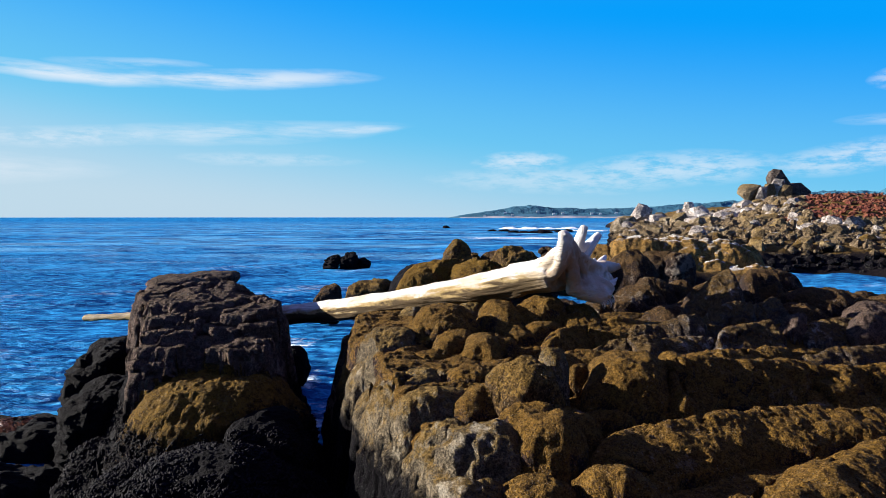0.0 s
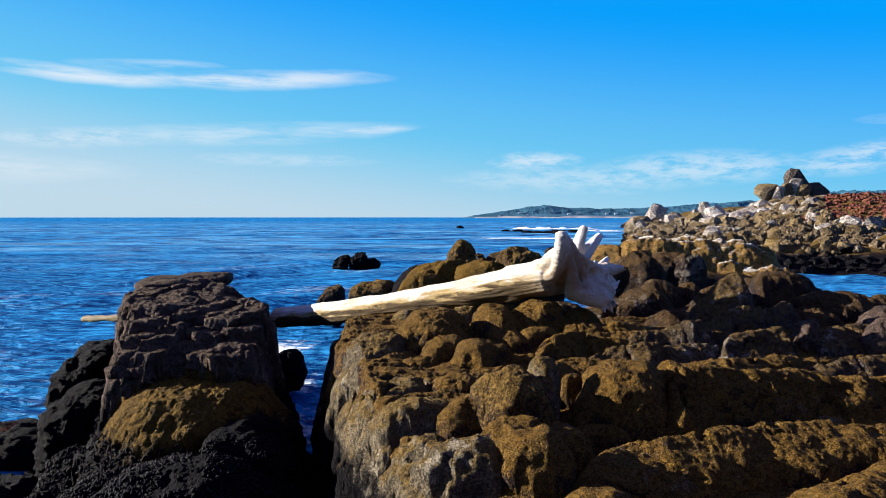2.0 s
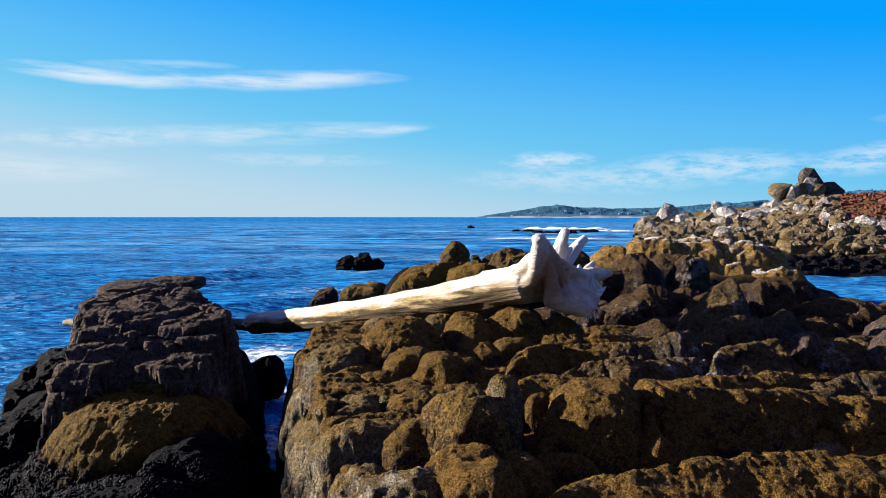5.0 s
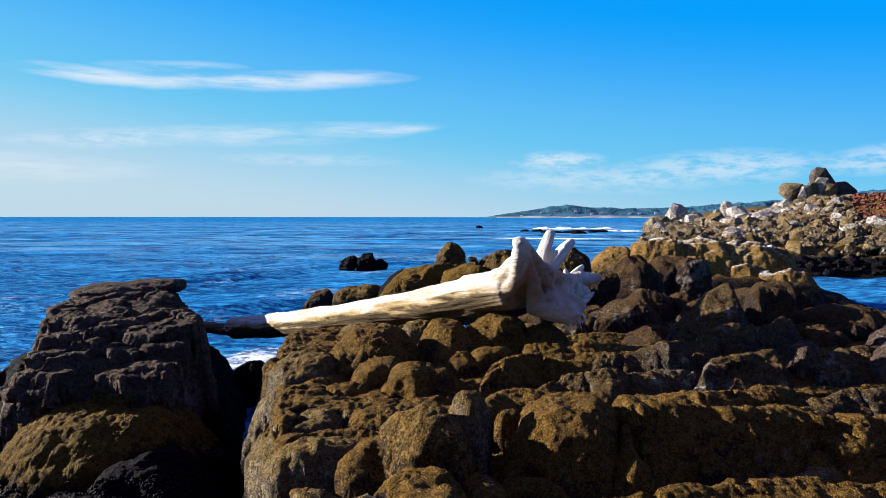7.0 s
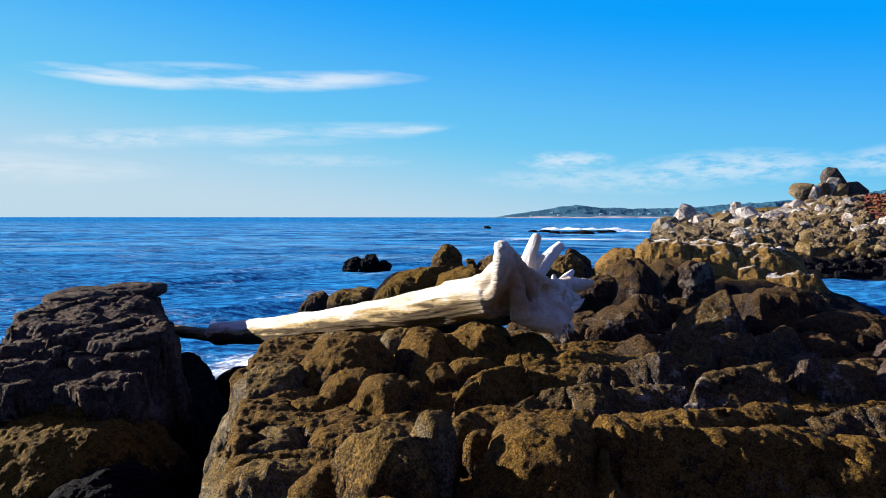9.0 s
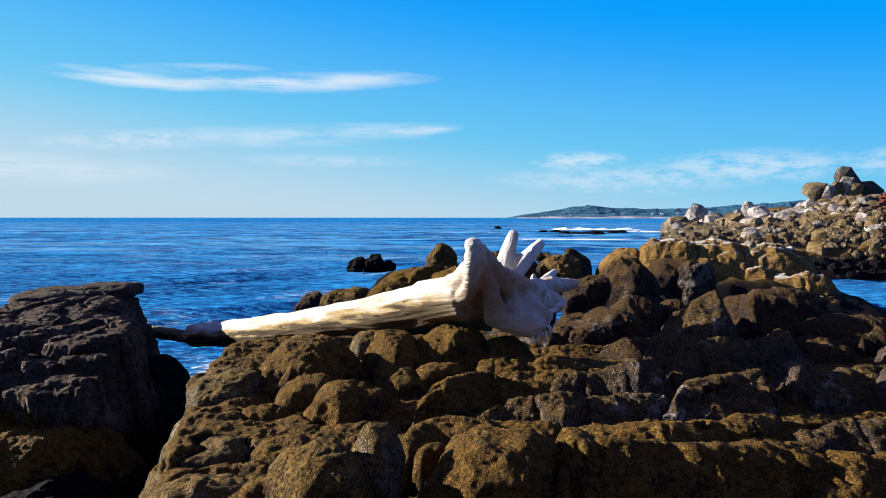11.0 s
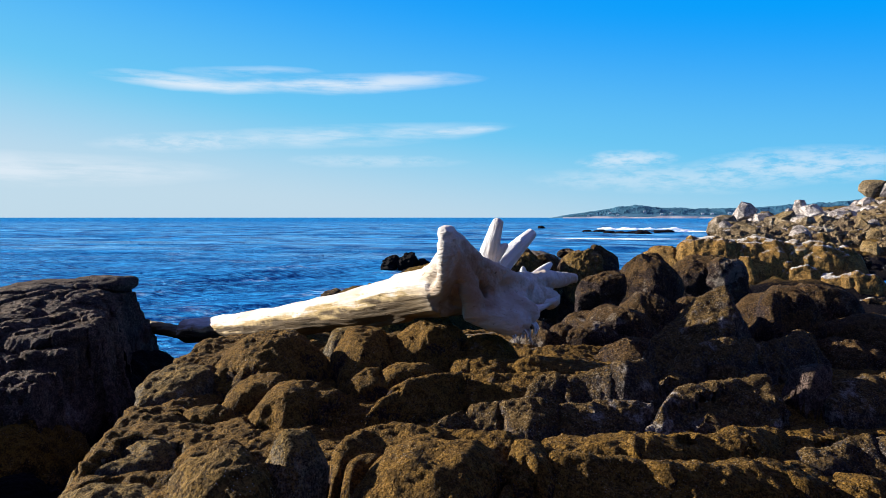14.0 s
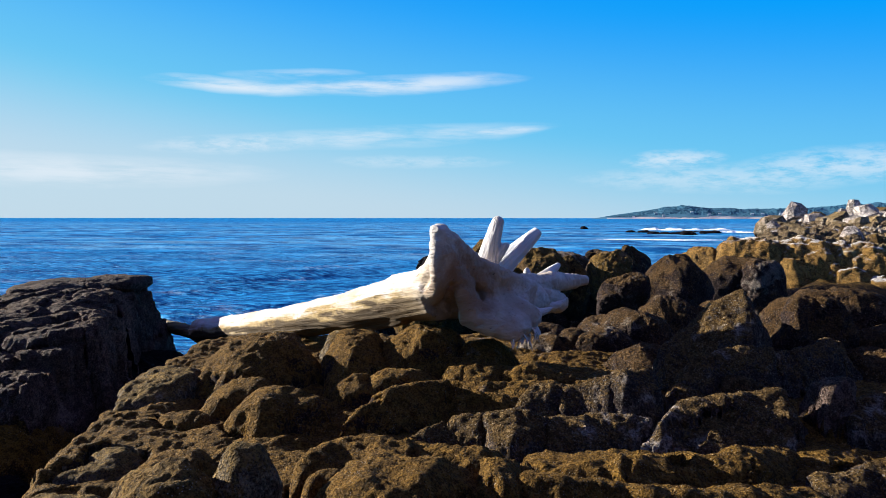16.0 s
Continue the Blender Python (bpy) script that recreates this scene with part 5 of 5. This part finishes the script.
def breaker(x0, x1, y0, high, seed):
    """A line of white water: a lumpy ridge of foam."""
    xs, vs = np.linspace(x0, x1, 220), np.linspace(-1, 1, 24)
    X, V = np.meshgrid(xs, vs)
    x, v = X.ravel(), V.ravel()
    p = np.stack((x * 0.35, v * 2.0, 0 * x), 1)
    ends = smooth(x, x0, x0 + 8) * smooth(x1 - x, 0, 14)
    y = y0 + 2.6 * v + 3.0 * np.sin(x * 0.06 + seed)
    z = -0.15 + high * ends * np.maximum(0, 1 - v * v) * (0.55 + 0.5 * fbm(p, 4, 400 + seed, 0.6))
    i = np.arange(len(x)).reshape(len(vs), len(xs))
    quads = np.stack((i[:-1, :-1].ravel(), i[:-1, 1:].ravel(), i[1:, 1:].ravel(), i[1:, :-1].ravel()), 1)
    return mesh_from("breaker", np.stack((x, y, z), 1), quads, foam_white)


tagged(part("breaking_wave", breaker(18, 58, 262, 1.0, 1)), "white breaking wave rolling towards the far rocks", "wave", kind="stuff")
tagged(part("breaking_wave", breaker(30, 62, 228, 0.6, 2)), "white breaking wave rolling towards the far rocks", "wave", kind="stuff")


# ---- mussels and kelp ----
def mussel_bed():
    """Mussel shells crowded on the foot of the sea rock."""
    rng = np.random.RandomState(33)
    dirs, quads = ball_grid(2)
    d = dirs / np.linalg.norm(dirs, axis=1)[:, None]
    shell = d * np.array([1.0, 0.42, 0.36])
    shell[:, 1] *= 1.0 - 0.35 * shell[:, 0]
    zone = np.flatnonzero((foot[:, 2] > 0.15) & (foot[:, 2] < 1.22 + 0.25 * fbm(foot * 1.3, 2, 35)) & (foot[:, 1] < 13.2) & (foot[:, 1] > 7.6))
    V, Q = [], []
    for k, i in enumerate(rng.choice(zone, 9000)):
        n = Vector(foot_normals[i])
        q = n.to_track_quat("Z", "Y").to_matrix() @ Euler((rng.uniform(-0.8, 0.8), rng.uniform(-0.9, 0.9), rng.uniform(0, 6.3))).to_matrix()
        V.append((shell * rng.uniform(0.022, 0.045)) @ np.array(q).T + foot[i] + foot_normals[i] * 0.012)
        Q.append(quads + k * len(d))
    return mesh_from("mussels", np.concatenate(V), np.concatenate(Q), mussel_shell)


tagged(part("mussel_bed", mussel_bed()), "crowded blue-black mussels crusting the foot of the rock", "mussels", kind="stuff")


def kelp(cx, cy, top, rx, ry, n, seed):
    """Flat wet fronds that hang over a low rock."""
    rng = np.random.RandomState(seed)
    V, Q = [], []
    for _ in range(n):
        a, w = rng.uniform(0, 6.3), rng.uniform(0.025, 0.05)
        b, r0 = a + rng.uniform(-0.9, 0.9), rng.uniform(0.1, 0.95)
        long = rng.uniform(0.25, 0.55)
        side = Vector((-math.sin(b), math.cos(b), 0)) * w
        k = len(V)
        for j in range(9):
            t = j / 8 * long
            px, py = r0 * math.cos(a) + t * math.cos(b) / rx, r0 * math.sin(a) + t * math.sin(b) / ry
            r = math.hypot(px, py)
            wave = 0.04 * math.sin(j * 1.9 + a * 7)
            c = Vector((cx + rx * px + wave, cy + ry * py, top - 0.62 * r ** 2.4 + 0.02 * math.sin(j * 2.7 + a) + 0.03))
            f = math.sin(math.pi * (j + 0.6) / 9.2)
            V += [c - side * f, c + Vector((0, 0, 0.012)), c + side * f]
        for j in range(8):
            Q += [(k + 3 * j, k + 3 * j + 1, k + 3 * j + 4, k + 3 * j + 3), (k + 3 * j + 1, k + 3 * j + 2, k + 3 * j + 5, k + 3 * j + 4)]
    return mesh_from("kelp", np.array([tuple(v) for v in V]), np.array(Q), kelp_mat)


tagged(part("kelp", kelp(-8.6, 13.9, 0.46, 1.3, 0.9, 420, 3)), "wet red-brown kelp draped over a low rock", "kelp", kind="stuff")
tagged(part("kelp", kelp(-5.7, 12.3, 0.52, 0.8, 1.0, 160, 4)), "wet red-brown kelp draped over a low rock", "kelp", kind="stuff")


# ---- driftwood ----
def tube(points, radii, sides=20, squash=1.0):
    """Rings swept along points, capped: verts and faces."""
    P = [Vector(p) for p in points]
    fine, rr = [], []
    for k in range(len(P) - 1):
        a, b = P[max(0, k - 1)], P[min(len(P) - 1, k + 2)]
        for i in range(8):
            t = i / 8
            m0, m1 = (P[k + 1] - a) / 2, (b - P[k]) / 2
            fine.append((2 * t ** 3 - 3 * t ** 2 + 1) * P[k] + (t ** 3 - 2 * t ** 2 + t) * m0 + (3 * t ** 2 - 2 * t ** 3) * P[k + 1] + (t ** 3 - t ** 2) * m1)
            rr.append(radii[k] + (radii[k + 1] - radii[k]) * t)
    fine.append(P[-1]), rr.append(radii[-1])
    verts, faces = [], []
    side = None
    for k, c in enumerate(fine):
        d = (fine[min(k + 1, len(fine) - 1)] - fine[max(k - 1, 0)]).normalized()
        side = d.cross(Vector((0, 0, 1))).normalized() if side is None or abs(d.z) < 0.8 else (side - d * side.dot(d)).normalized()
        up = side.cross(d)
        for i in range(sides):
            a = 2 * math.pi * i / sides
            verts.append(c + side * (rr[k] * math.cos(a)) + up * (rr[k] * squash * math.sin(a)))
    for k in range(len(fine) - 1):
        for i in range(sides):
            j = (i + 1) % sides
            faces.append((k * sides + i, k * sides + j, (k + 1) * sides + j, (k + 1) * sides + i))
    n = len(verts)
    d0, d1 = (fine[0] - fine[1]).normalized(), (fine[-1] - fine[-2]).normalized()
    verts += [fine[0] + d0 * rr[0] * 0.35, fine[-1] + d1 * rr[-1] * 0.35]
    for i in range(sides):
        j = (i + 1) % sides
        faces += [(j, i, n), (n - sides + i, n - sides + j, n + 1)]
    return verts, faces


def fused(name, tubes, mat, voxel, axis, relief=0.02, grain=0.006, seed=1):
    """Tubes grown together into one skin, then carved with long grain and knots along axis."""
    verts, faces = [], []
    for v, f in tubes:
        k = len(verts)
        verts += v
        faces += [tuple(i + k for i in q) for q in f]
    me = bpy.data.meshes.new(name)
    me.from_pydata(verts, [], faces)
    tmp = new("tmp", me)
    mod = tmp.modifiers.new("skin", "REMESH")
    mod.mode, mod.voxel_size, mod.use_smooth_shade = "VOXEL", voxel, True
    sm = tmp.modifiers.new("ease", "SMOOTH")
    sm.factor, sm.iterations = 0.5, 6 if voxel > 0.01 else 1
    out = bpy.data.meshes.new_from_object(tmp.evaluated_get(bpy.context.evaluated_depsgraph_get()))
    bpy.data.objects.remove(tmp)
    bpy.data.meshes.remove(me)
    out.name = name
    n = len(out.vertices)
    co, no = np.zeros(n * 3, np.float32), np.zeros(n * 3, np.float32)
    out.vertices.foreach_get("co", co), out.vertices.foreach_get("normal", no)
    co, no = co.reshape(-1, 3).astype(float), no.reshape(-1, 3)
    ax = np.array(Vector(axis).normalized())
    s1 = np.cross(ax, (0, 0, 1.0))
    s1 /= np.linalg.norm(s1)
    local = np.stack((co @ ax, co @ s1, co @ np.cross(s1, ax)), 1)
    move = relief * fbm(local * np.array([1.3, 3.0, 3.0]), 3, seed) + grain * ridged(local * np.array([1.2, 13, 13]), 3, seed + 4)
    co += no * move[:, None]
    out.vertices.foreach_set("co", co.astype(np.float32).ravel())
    at = out.attributes.new("along", "FLOAT_VECTOR", "POINT")
    at.data.foreach_set("vector", local.astype(np.float32).ravel())
    out.materials.clear()
    out.materials.append(mat)
    out.polygons.foreach_set("use_smooth", np.full(len(out.polygons), True))
    out.update()
    return out


driftwood = new("driftwood_log")
tagged(driftwood, "huge bleached driftwood log with upturned roots lying on the rocks", "driftwood log")
trunk_line = [(-4.02, 17.24, 2.15), (-3.6, 16.91, 2.21), (-1.26, 15.08, 2.70), (0.53, 13.67, 3.16), (1.31, 13.06, 3.38), (1.98, 12.58, 3.53)]
trunk = [tube(trunk_line, [0.20, 0.245, 0.25, 0.26, 0.275, 0.29], 24),
         tube([(-12.39, 23.86, 1.10), (-9.2, 21.4, 1.55), (-6.5, 19.3, 1.92), (-3.9, 17.15, 2.10)], [0.09, 0.13, 0.14, 0.13], 18)]
# the root plate: one great fin that spreads from its tip, the collar below it and the torn butt
tip = (2.10, 12.02, 4.32)
fin = [tube([tip, (2.09, 12.08, 4.00), (2.04, 12.28, 3.66), (1.80, 12.58, 3.44), (1.40, 12.98, 3.30)], [0.09, 0.10, 0.11, 0.13, 0.12], 16),
       tube([tip, (2.20, 12.17, 3.98), (2.32, 12.38, 3.60), (2.42, 12.46, 3.26)], [0.09, 0.10, 0.12, 0.13], 16),
       tube([tip, (2.30, 12.33, 3.98), (2.52, 12.64, 3.66), (2.66, 12.72, 3.30)], [0.09, 0.10, 0.12, 0.14], 16),
       tube([(2.16, 12.12, 4.22), (2.42, 12.46, 3.94), (2.70, 12.80, 3.72), (3.02, 13.10, 3.56)], [0.08, 0.09, 0.11, 0.12], 16),
       tube([(1.90, 12.85, 3.50), (2.40, 12.85, 3.50), (2.90, 13.02, 3.42)], [0.28, 0.26, 0.20], 20),
       tube([(2.30, 12.52, 3.34), (2.66, 12.48, 3.21), (2.93, 12.42, 3.12)], [0.17, 0.15, 0.09], 14),
       tube([(2.50, 12.62, 3.38), (2.82, 12.54, 3.25), (3.02, 12.54, 3.15)], [0.18, 0.16, 0.10], 14),
       tube([(2.62, 12.76, 3.42), (2.92, 12.74, 3.31), (3.12, 12.78, 3.22)], [0.18, 0.16, 0.11], 14),
       tube([(2.80, 12.98, 3.45), (3.08, 13.46, 3.38), (3.34, 13.98, 3.30)], [0.20, 0.18, 0.10], 14),
       tube([(2.70, 13.02, 3.58), (3.16, 13.72, 3.60), (3.64, 14.44, 3.56)], [0.17, 0.13, 0.07], 14),
       tube([(1.30, 13.08, 3.52), (1.82, 12.62, 3.68), (2.09, 12.24, 3.98)], [0.18, 0.19, 0.12], 16),
       tube([(1.50, 12.86, 3.20), (1.05, 13.16, 3.06), (0.66, 13.44, 2.96)], [0.10, 0.06, 0.02], 12)]
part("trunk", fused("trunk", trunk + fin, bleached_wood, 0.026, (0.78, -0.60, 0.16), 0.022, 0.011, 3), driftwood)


def root(line, radii, seed, voxel=0.018):
    part("root", fused("root", [tube(l, r, 12) for l, r in zip(line, radii)], root_wood, voxel, Vector(line[0][-1]) - Vector(line[0][0]), 0.012, 0.006, seed), driftwood)


root([[(2.44, 13.02, 3.70), (2.53, 12.97, 4.08), (2.63, 12.90, 4.42)], [(2.52, 12.98, 3.88), (2.66, 12.98, 4.04), (2.75, 12.98, 4.12)]], [[0.14, 0.11, 0.06], [0.08, 0.06, 0.03]], 11)
root([[(2.50, 13.10, 3.66), (2.78, 13.34, 3.98), (3.05, 13.56, 4.26)], [(2.84, 13.40, 4.04), (2.88, 13.36, 4.12), (2.90, 13.32, 4.16)]], [[0.15, 0.12, 0.065], [0.05, 0.03, 0.015]], 12)
root([[(3.00, 13.60, 3.58), (3.16, 13.86, 3.70), (3.30, 14.04, 3.81)], [(2.90, 13.40, 3.60), (2.93, 13.40, 3.72), (2.92, 13.38, 3.80)]], [[0.10, 0.07, 0.02], [0.07, 0.045, 0.02]], 13)
root([[(2.86, 13.02, 3.36), (3.10, 13.00, 3.30), (3.28, 13.06, 3.36)], [(2.90, 12.90, 3.24), (3.06, 12.76, 3.16), (3.14, 12.66, 3.08)], [(3.06, 13.30, 3.34), (3.30, 13.44, 3.34), (3.42, 13.56, 3.42)]], [[0.10, 0.07, 0.025], [0.09, 0.05, 0.02], [0.07, 0.045, 0.015]], 14)


def torn_fibres():
    """Thin splinters that hang from the torn butt."""
    rng = np.random.RandomState(17)
    tubes = []
    for _ in range(26):
        a = Vector((rng.uniform(2.80, 3.10), 0, rng.uniform(3.06, 3.20)))
        a.y = 12.36 + 0.9 * (a.x - 2.85) + rng.uniform(0.0, 0.10)
        d = Vector((rng.uniform(-0.03, 0.08), rng.uniform(-0.09, -0.02), rng.uniform(-0.17, -0.06)))
        tubes.append(tube([a, a + d * 0.5 + Vector((0.01, 0, 0.01)), a + d], [0.016, 0.011, 0.005], 6))
    part("torn_fibres", fused("torn_fibres", tubes, root_wood, 0.007, (0.3, -0.3, -0.9), 0.0, 0.0, 15), driftwood, "frayed wood fibres")


torn_fibres()


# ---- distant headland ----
# the woods' blue is distance haze mixed into their colour
hazed_woods = plain_material("hazed_woods", (0.018, 0.082, 0.135), (0.024, 0.095, 0.150), 0.02, 0.9)
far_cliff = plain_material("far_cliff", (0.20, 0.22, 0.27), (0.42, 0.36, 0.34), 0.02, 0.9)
far_house = plain_material("far_house", (0.22, 0.28, 0.33), (0.32, 0.36, 0.40), 0.05, 0.8)
scrub_mat = plain_material("red_ice_plant", (0.075, 0.014, 0.010), (0.13, 0.045, 0.022), 0.6, 0.9)


def ridge_line(x):
    n = fbm(np.stack((x * 0.006, 0 * x, 0 * x), 1), 4, 91)
    top = np.interp(x, [20, 110, 250, 330, 420, 600, 800, 1000, 1300, 1700, 2600], [1, 16, 34, 42, 36, 32, 36, 50, 80, 95, 120])
    return np.maximum(0.5, top * (1 + 0.12 * n))


def headland_height(x, y):
    t = (y - 2450) / 300
    rise = np.where(t < 0.12, smooth(t, 0.02, 0.10) * 0.22, 0.22 + 0.78 * smooth(t, 0.12, 0.7))
    p = np.stack((x * 0.03, y * 0.03, 0 * x), 1)
    return -2 + (ridge_line(x) + 2) * rise * (1 + 0.10 * fbm(p, 3, 92))


headland = new("headland")
tagged(headland, "low wooded headland with pale shore cliffs across the bay", "headland", kind="structure")
part("wooded_hill", sheet("wooded_hill", np.linspace(10, 2600, 420), np.linspace(2450, 2900, 60), headland_height, hazed_woods), headland)


def cliff_band():
    xs = np.linspace(60, 1400, 260)
    top = 3.5 + 4.5 * np.abs(fbm(np.stack((xs * 0.012, 0 * xs, 0 * xs), 1), 4, 93)) * smooth(xs, 60, 200)
    v = np.concatenate((np.stack((xs, 2446 + 4 * np.sin(xs * 0.05), 0 * xs - 1), 1), np.stack((xs, 2462 + 4 * np.sin(xs * 0.05), top), 1), np.stack((xs, 2490 + 0 * xs, top * 0.9), 1)))
    n = len(xs)
    i = np.arange(3 * n).reshape(3, n)
    quads = np.stack((i[:-1, :-1].ravel(), i[:-1, 1:].ravel(), i[1:, 1:].ravel(), i[1:, :-1].ravel()), 1)
    return mesh_from("shore_cliff", v, quads, far_cliff, False)


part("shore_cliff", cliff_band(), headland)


def tree_crowns():
    rng = np.random.RandomState(6)
    dirs, quads = ball_grid(2)
    d = dirs / np.linalg.norm(dirs, axis=1)[:, None]
    xs, ys = 60 + 2300 * rng.rand(9500) ** 1.3, 2480 + 270 * rng.rand(9500)
    zs = headland_height(xs, ys)
    V, Q = [], []
    for x, y, z in zip(xs, ys, zs):
        if z < 5 or y < 2540:
            continue
        s = rng.uniform(1.6, 3.4)
        lumpy = d * (1 + 0.3 * rng.normal(size=len(d)))[:, None]
        Q.append(quads + len(V) * len(d))
        V.append(lumpy * np.array([s, s, s * rng.uniform(0.25, 0.6)]) + (x, y, z + 0.4))
    return mesh_from("woods", np.concatenate(V), np.concatenate(Q), hazed_woods)


tagged(part("hazed_woods", tree_crowns()), "dark cypress woods covering the far headland", "woods", kind="stuff")


def house(x, y, s):
    z = float(headland_height(np.array([x]), np.array([y]))[0])
    bm = bmesh.new()
    w, d, h = s, s * 0.7, s * 0.45
    base = [bm.verts.new((sx * w / 2, sy * d / 2, hz)) for hz in (-3, h) for sx, sy in ((-1, -1), (1, -1), (1, 1), (-1, 1))]
    for i in range(4):
        j = (i + 1) % 4
        bm.faces.new((base[i], base[j], base[4 + j], base[4 + i]))
    a, b = bm.verts.new((-w / 2, 0, h * 1.5)), bm.verts.new((w / 2, 0, h * 1.5))
    for f in ((base[4], base[5], b, a), (base[6], base[7], a, b), (base[5], base[6], b), (base[7], base[4], a)):
        bm.faces.new(f)
    me = bpy.data.meshes.new("house")
    bm.to_mesh(me), bm.free()
    me.materials.append(far_house)
    ob = new("house", me)
    ob.location = (x, y, z)
    tagged(ob, "tiny pale house among the trees of the headland", "house", "houses on the headland")


for k in range(14):
    house(150 + 62 * k + 23 * math.sin(k * 2.3), 2500 + 60 * abs(math.sin(k * 1.7)), 9 + 5 * abs(math.sin(k * 3.1)))


# ---- red scrub on the far slope ----
def scrub():
    rng = np.random.RandomState(8)
    dirs, quads = ball_grid(2)
    d = dirs / np.linalg.norm(dirs, axis=1)[:, None]
    V, Q = [], []
    k = 0
    while k < 5200:
        y = 85 + 75 * rng.rand()
        x = 0.44 * y + 4 + rng.rand() * 60
        z = float(far_height(np.array([x]), np.array([y]))[0])
        s = rng.uniform(0.15, 0.45)
        V.append(d * (1 + 0.4 * rng.normal(size=len(d)))[:, None] * np.array([s, s, s * 0.7]) + (x, y, z + 0.1))
        Q.append(quads + k * len(d))
        k += 1
    return mesh_from("scrub", np.concatenate(V), np.concatenate(Q), scrub_mat, False)


tagged(part("ice_plant_scrub", scrub()), "low dark red ice plant on the slope below the summit rocks", "scrub", kind="stuff")
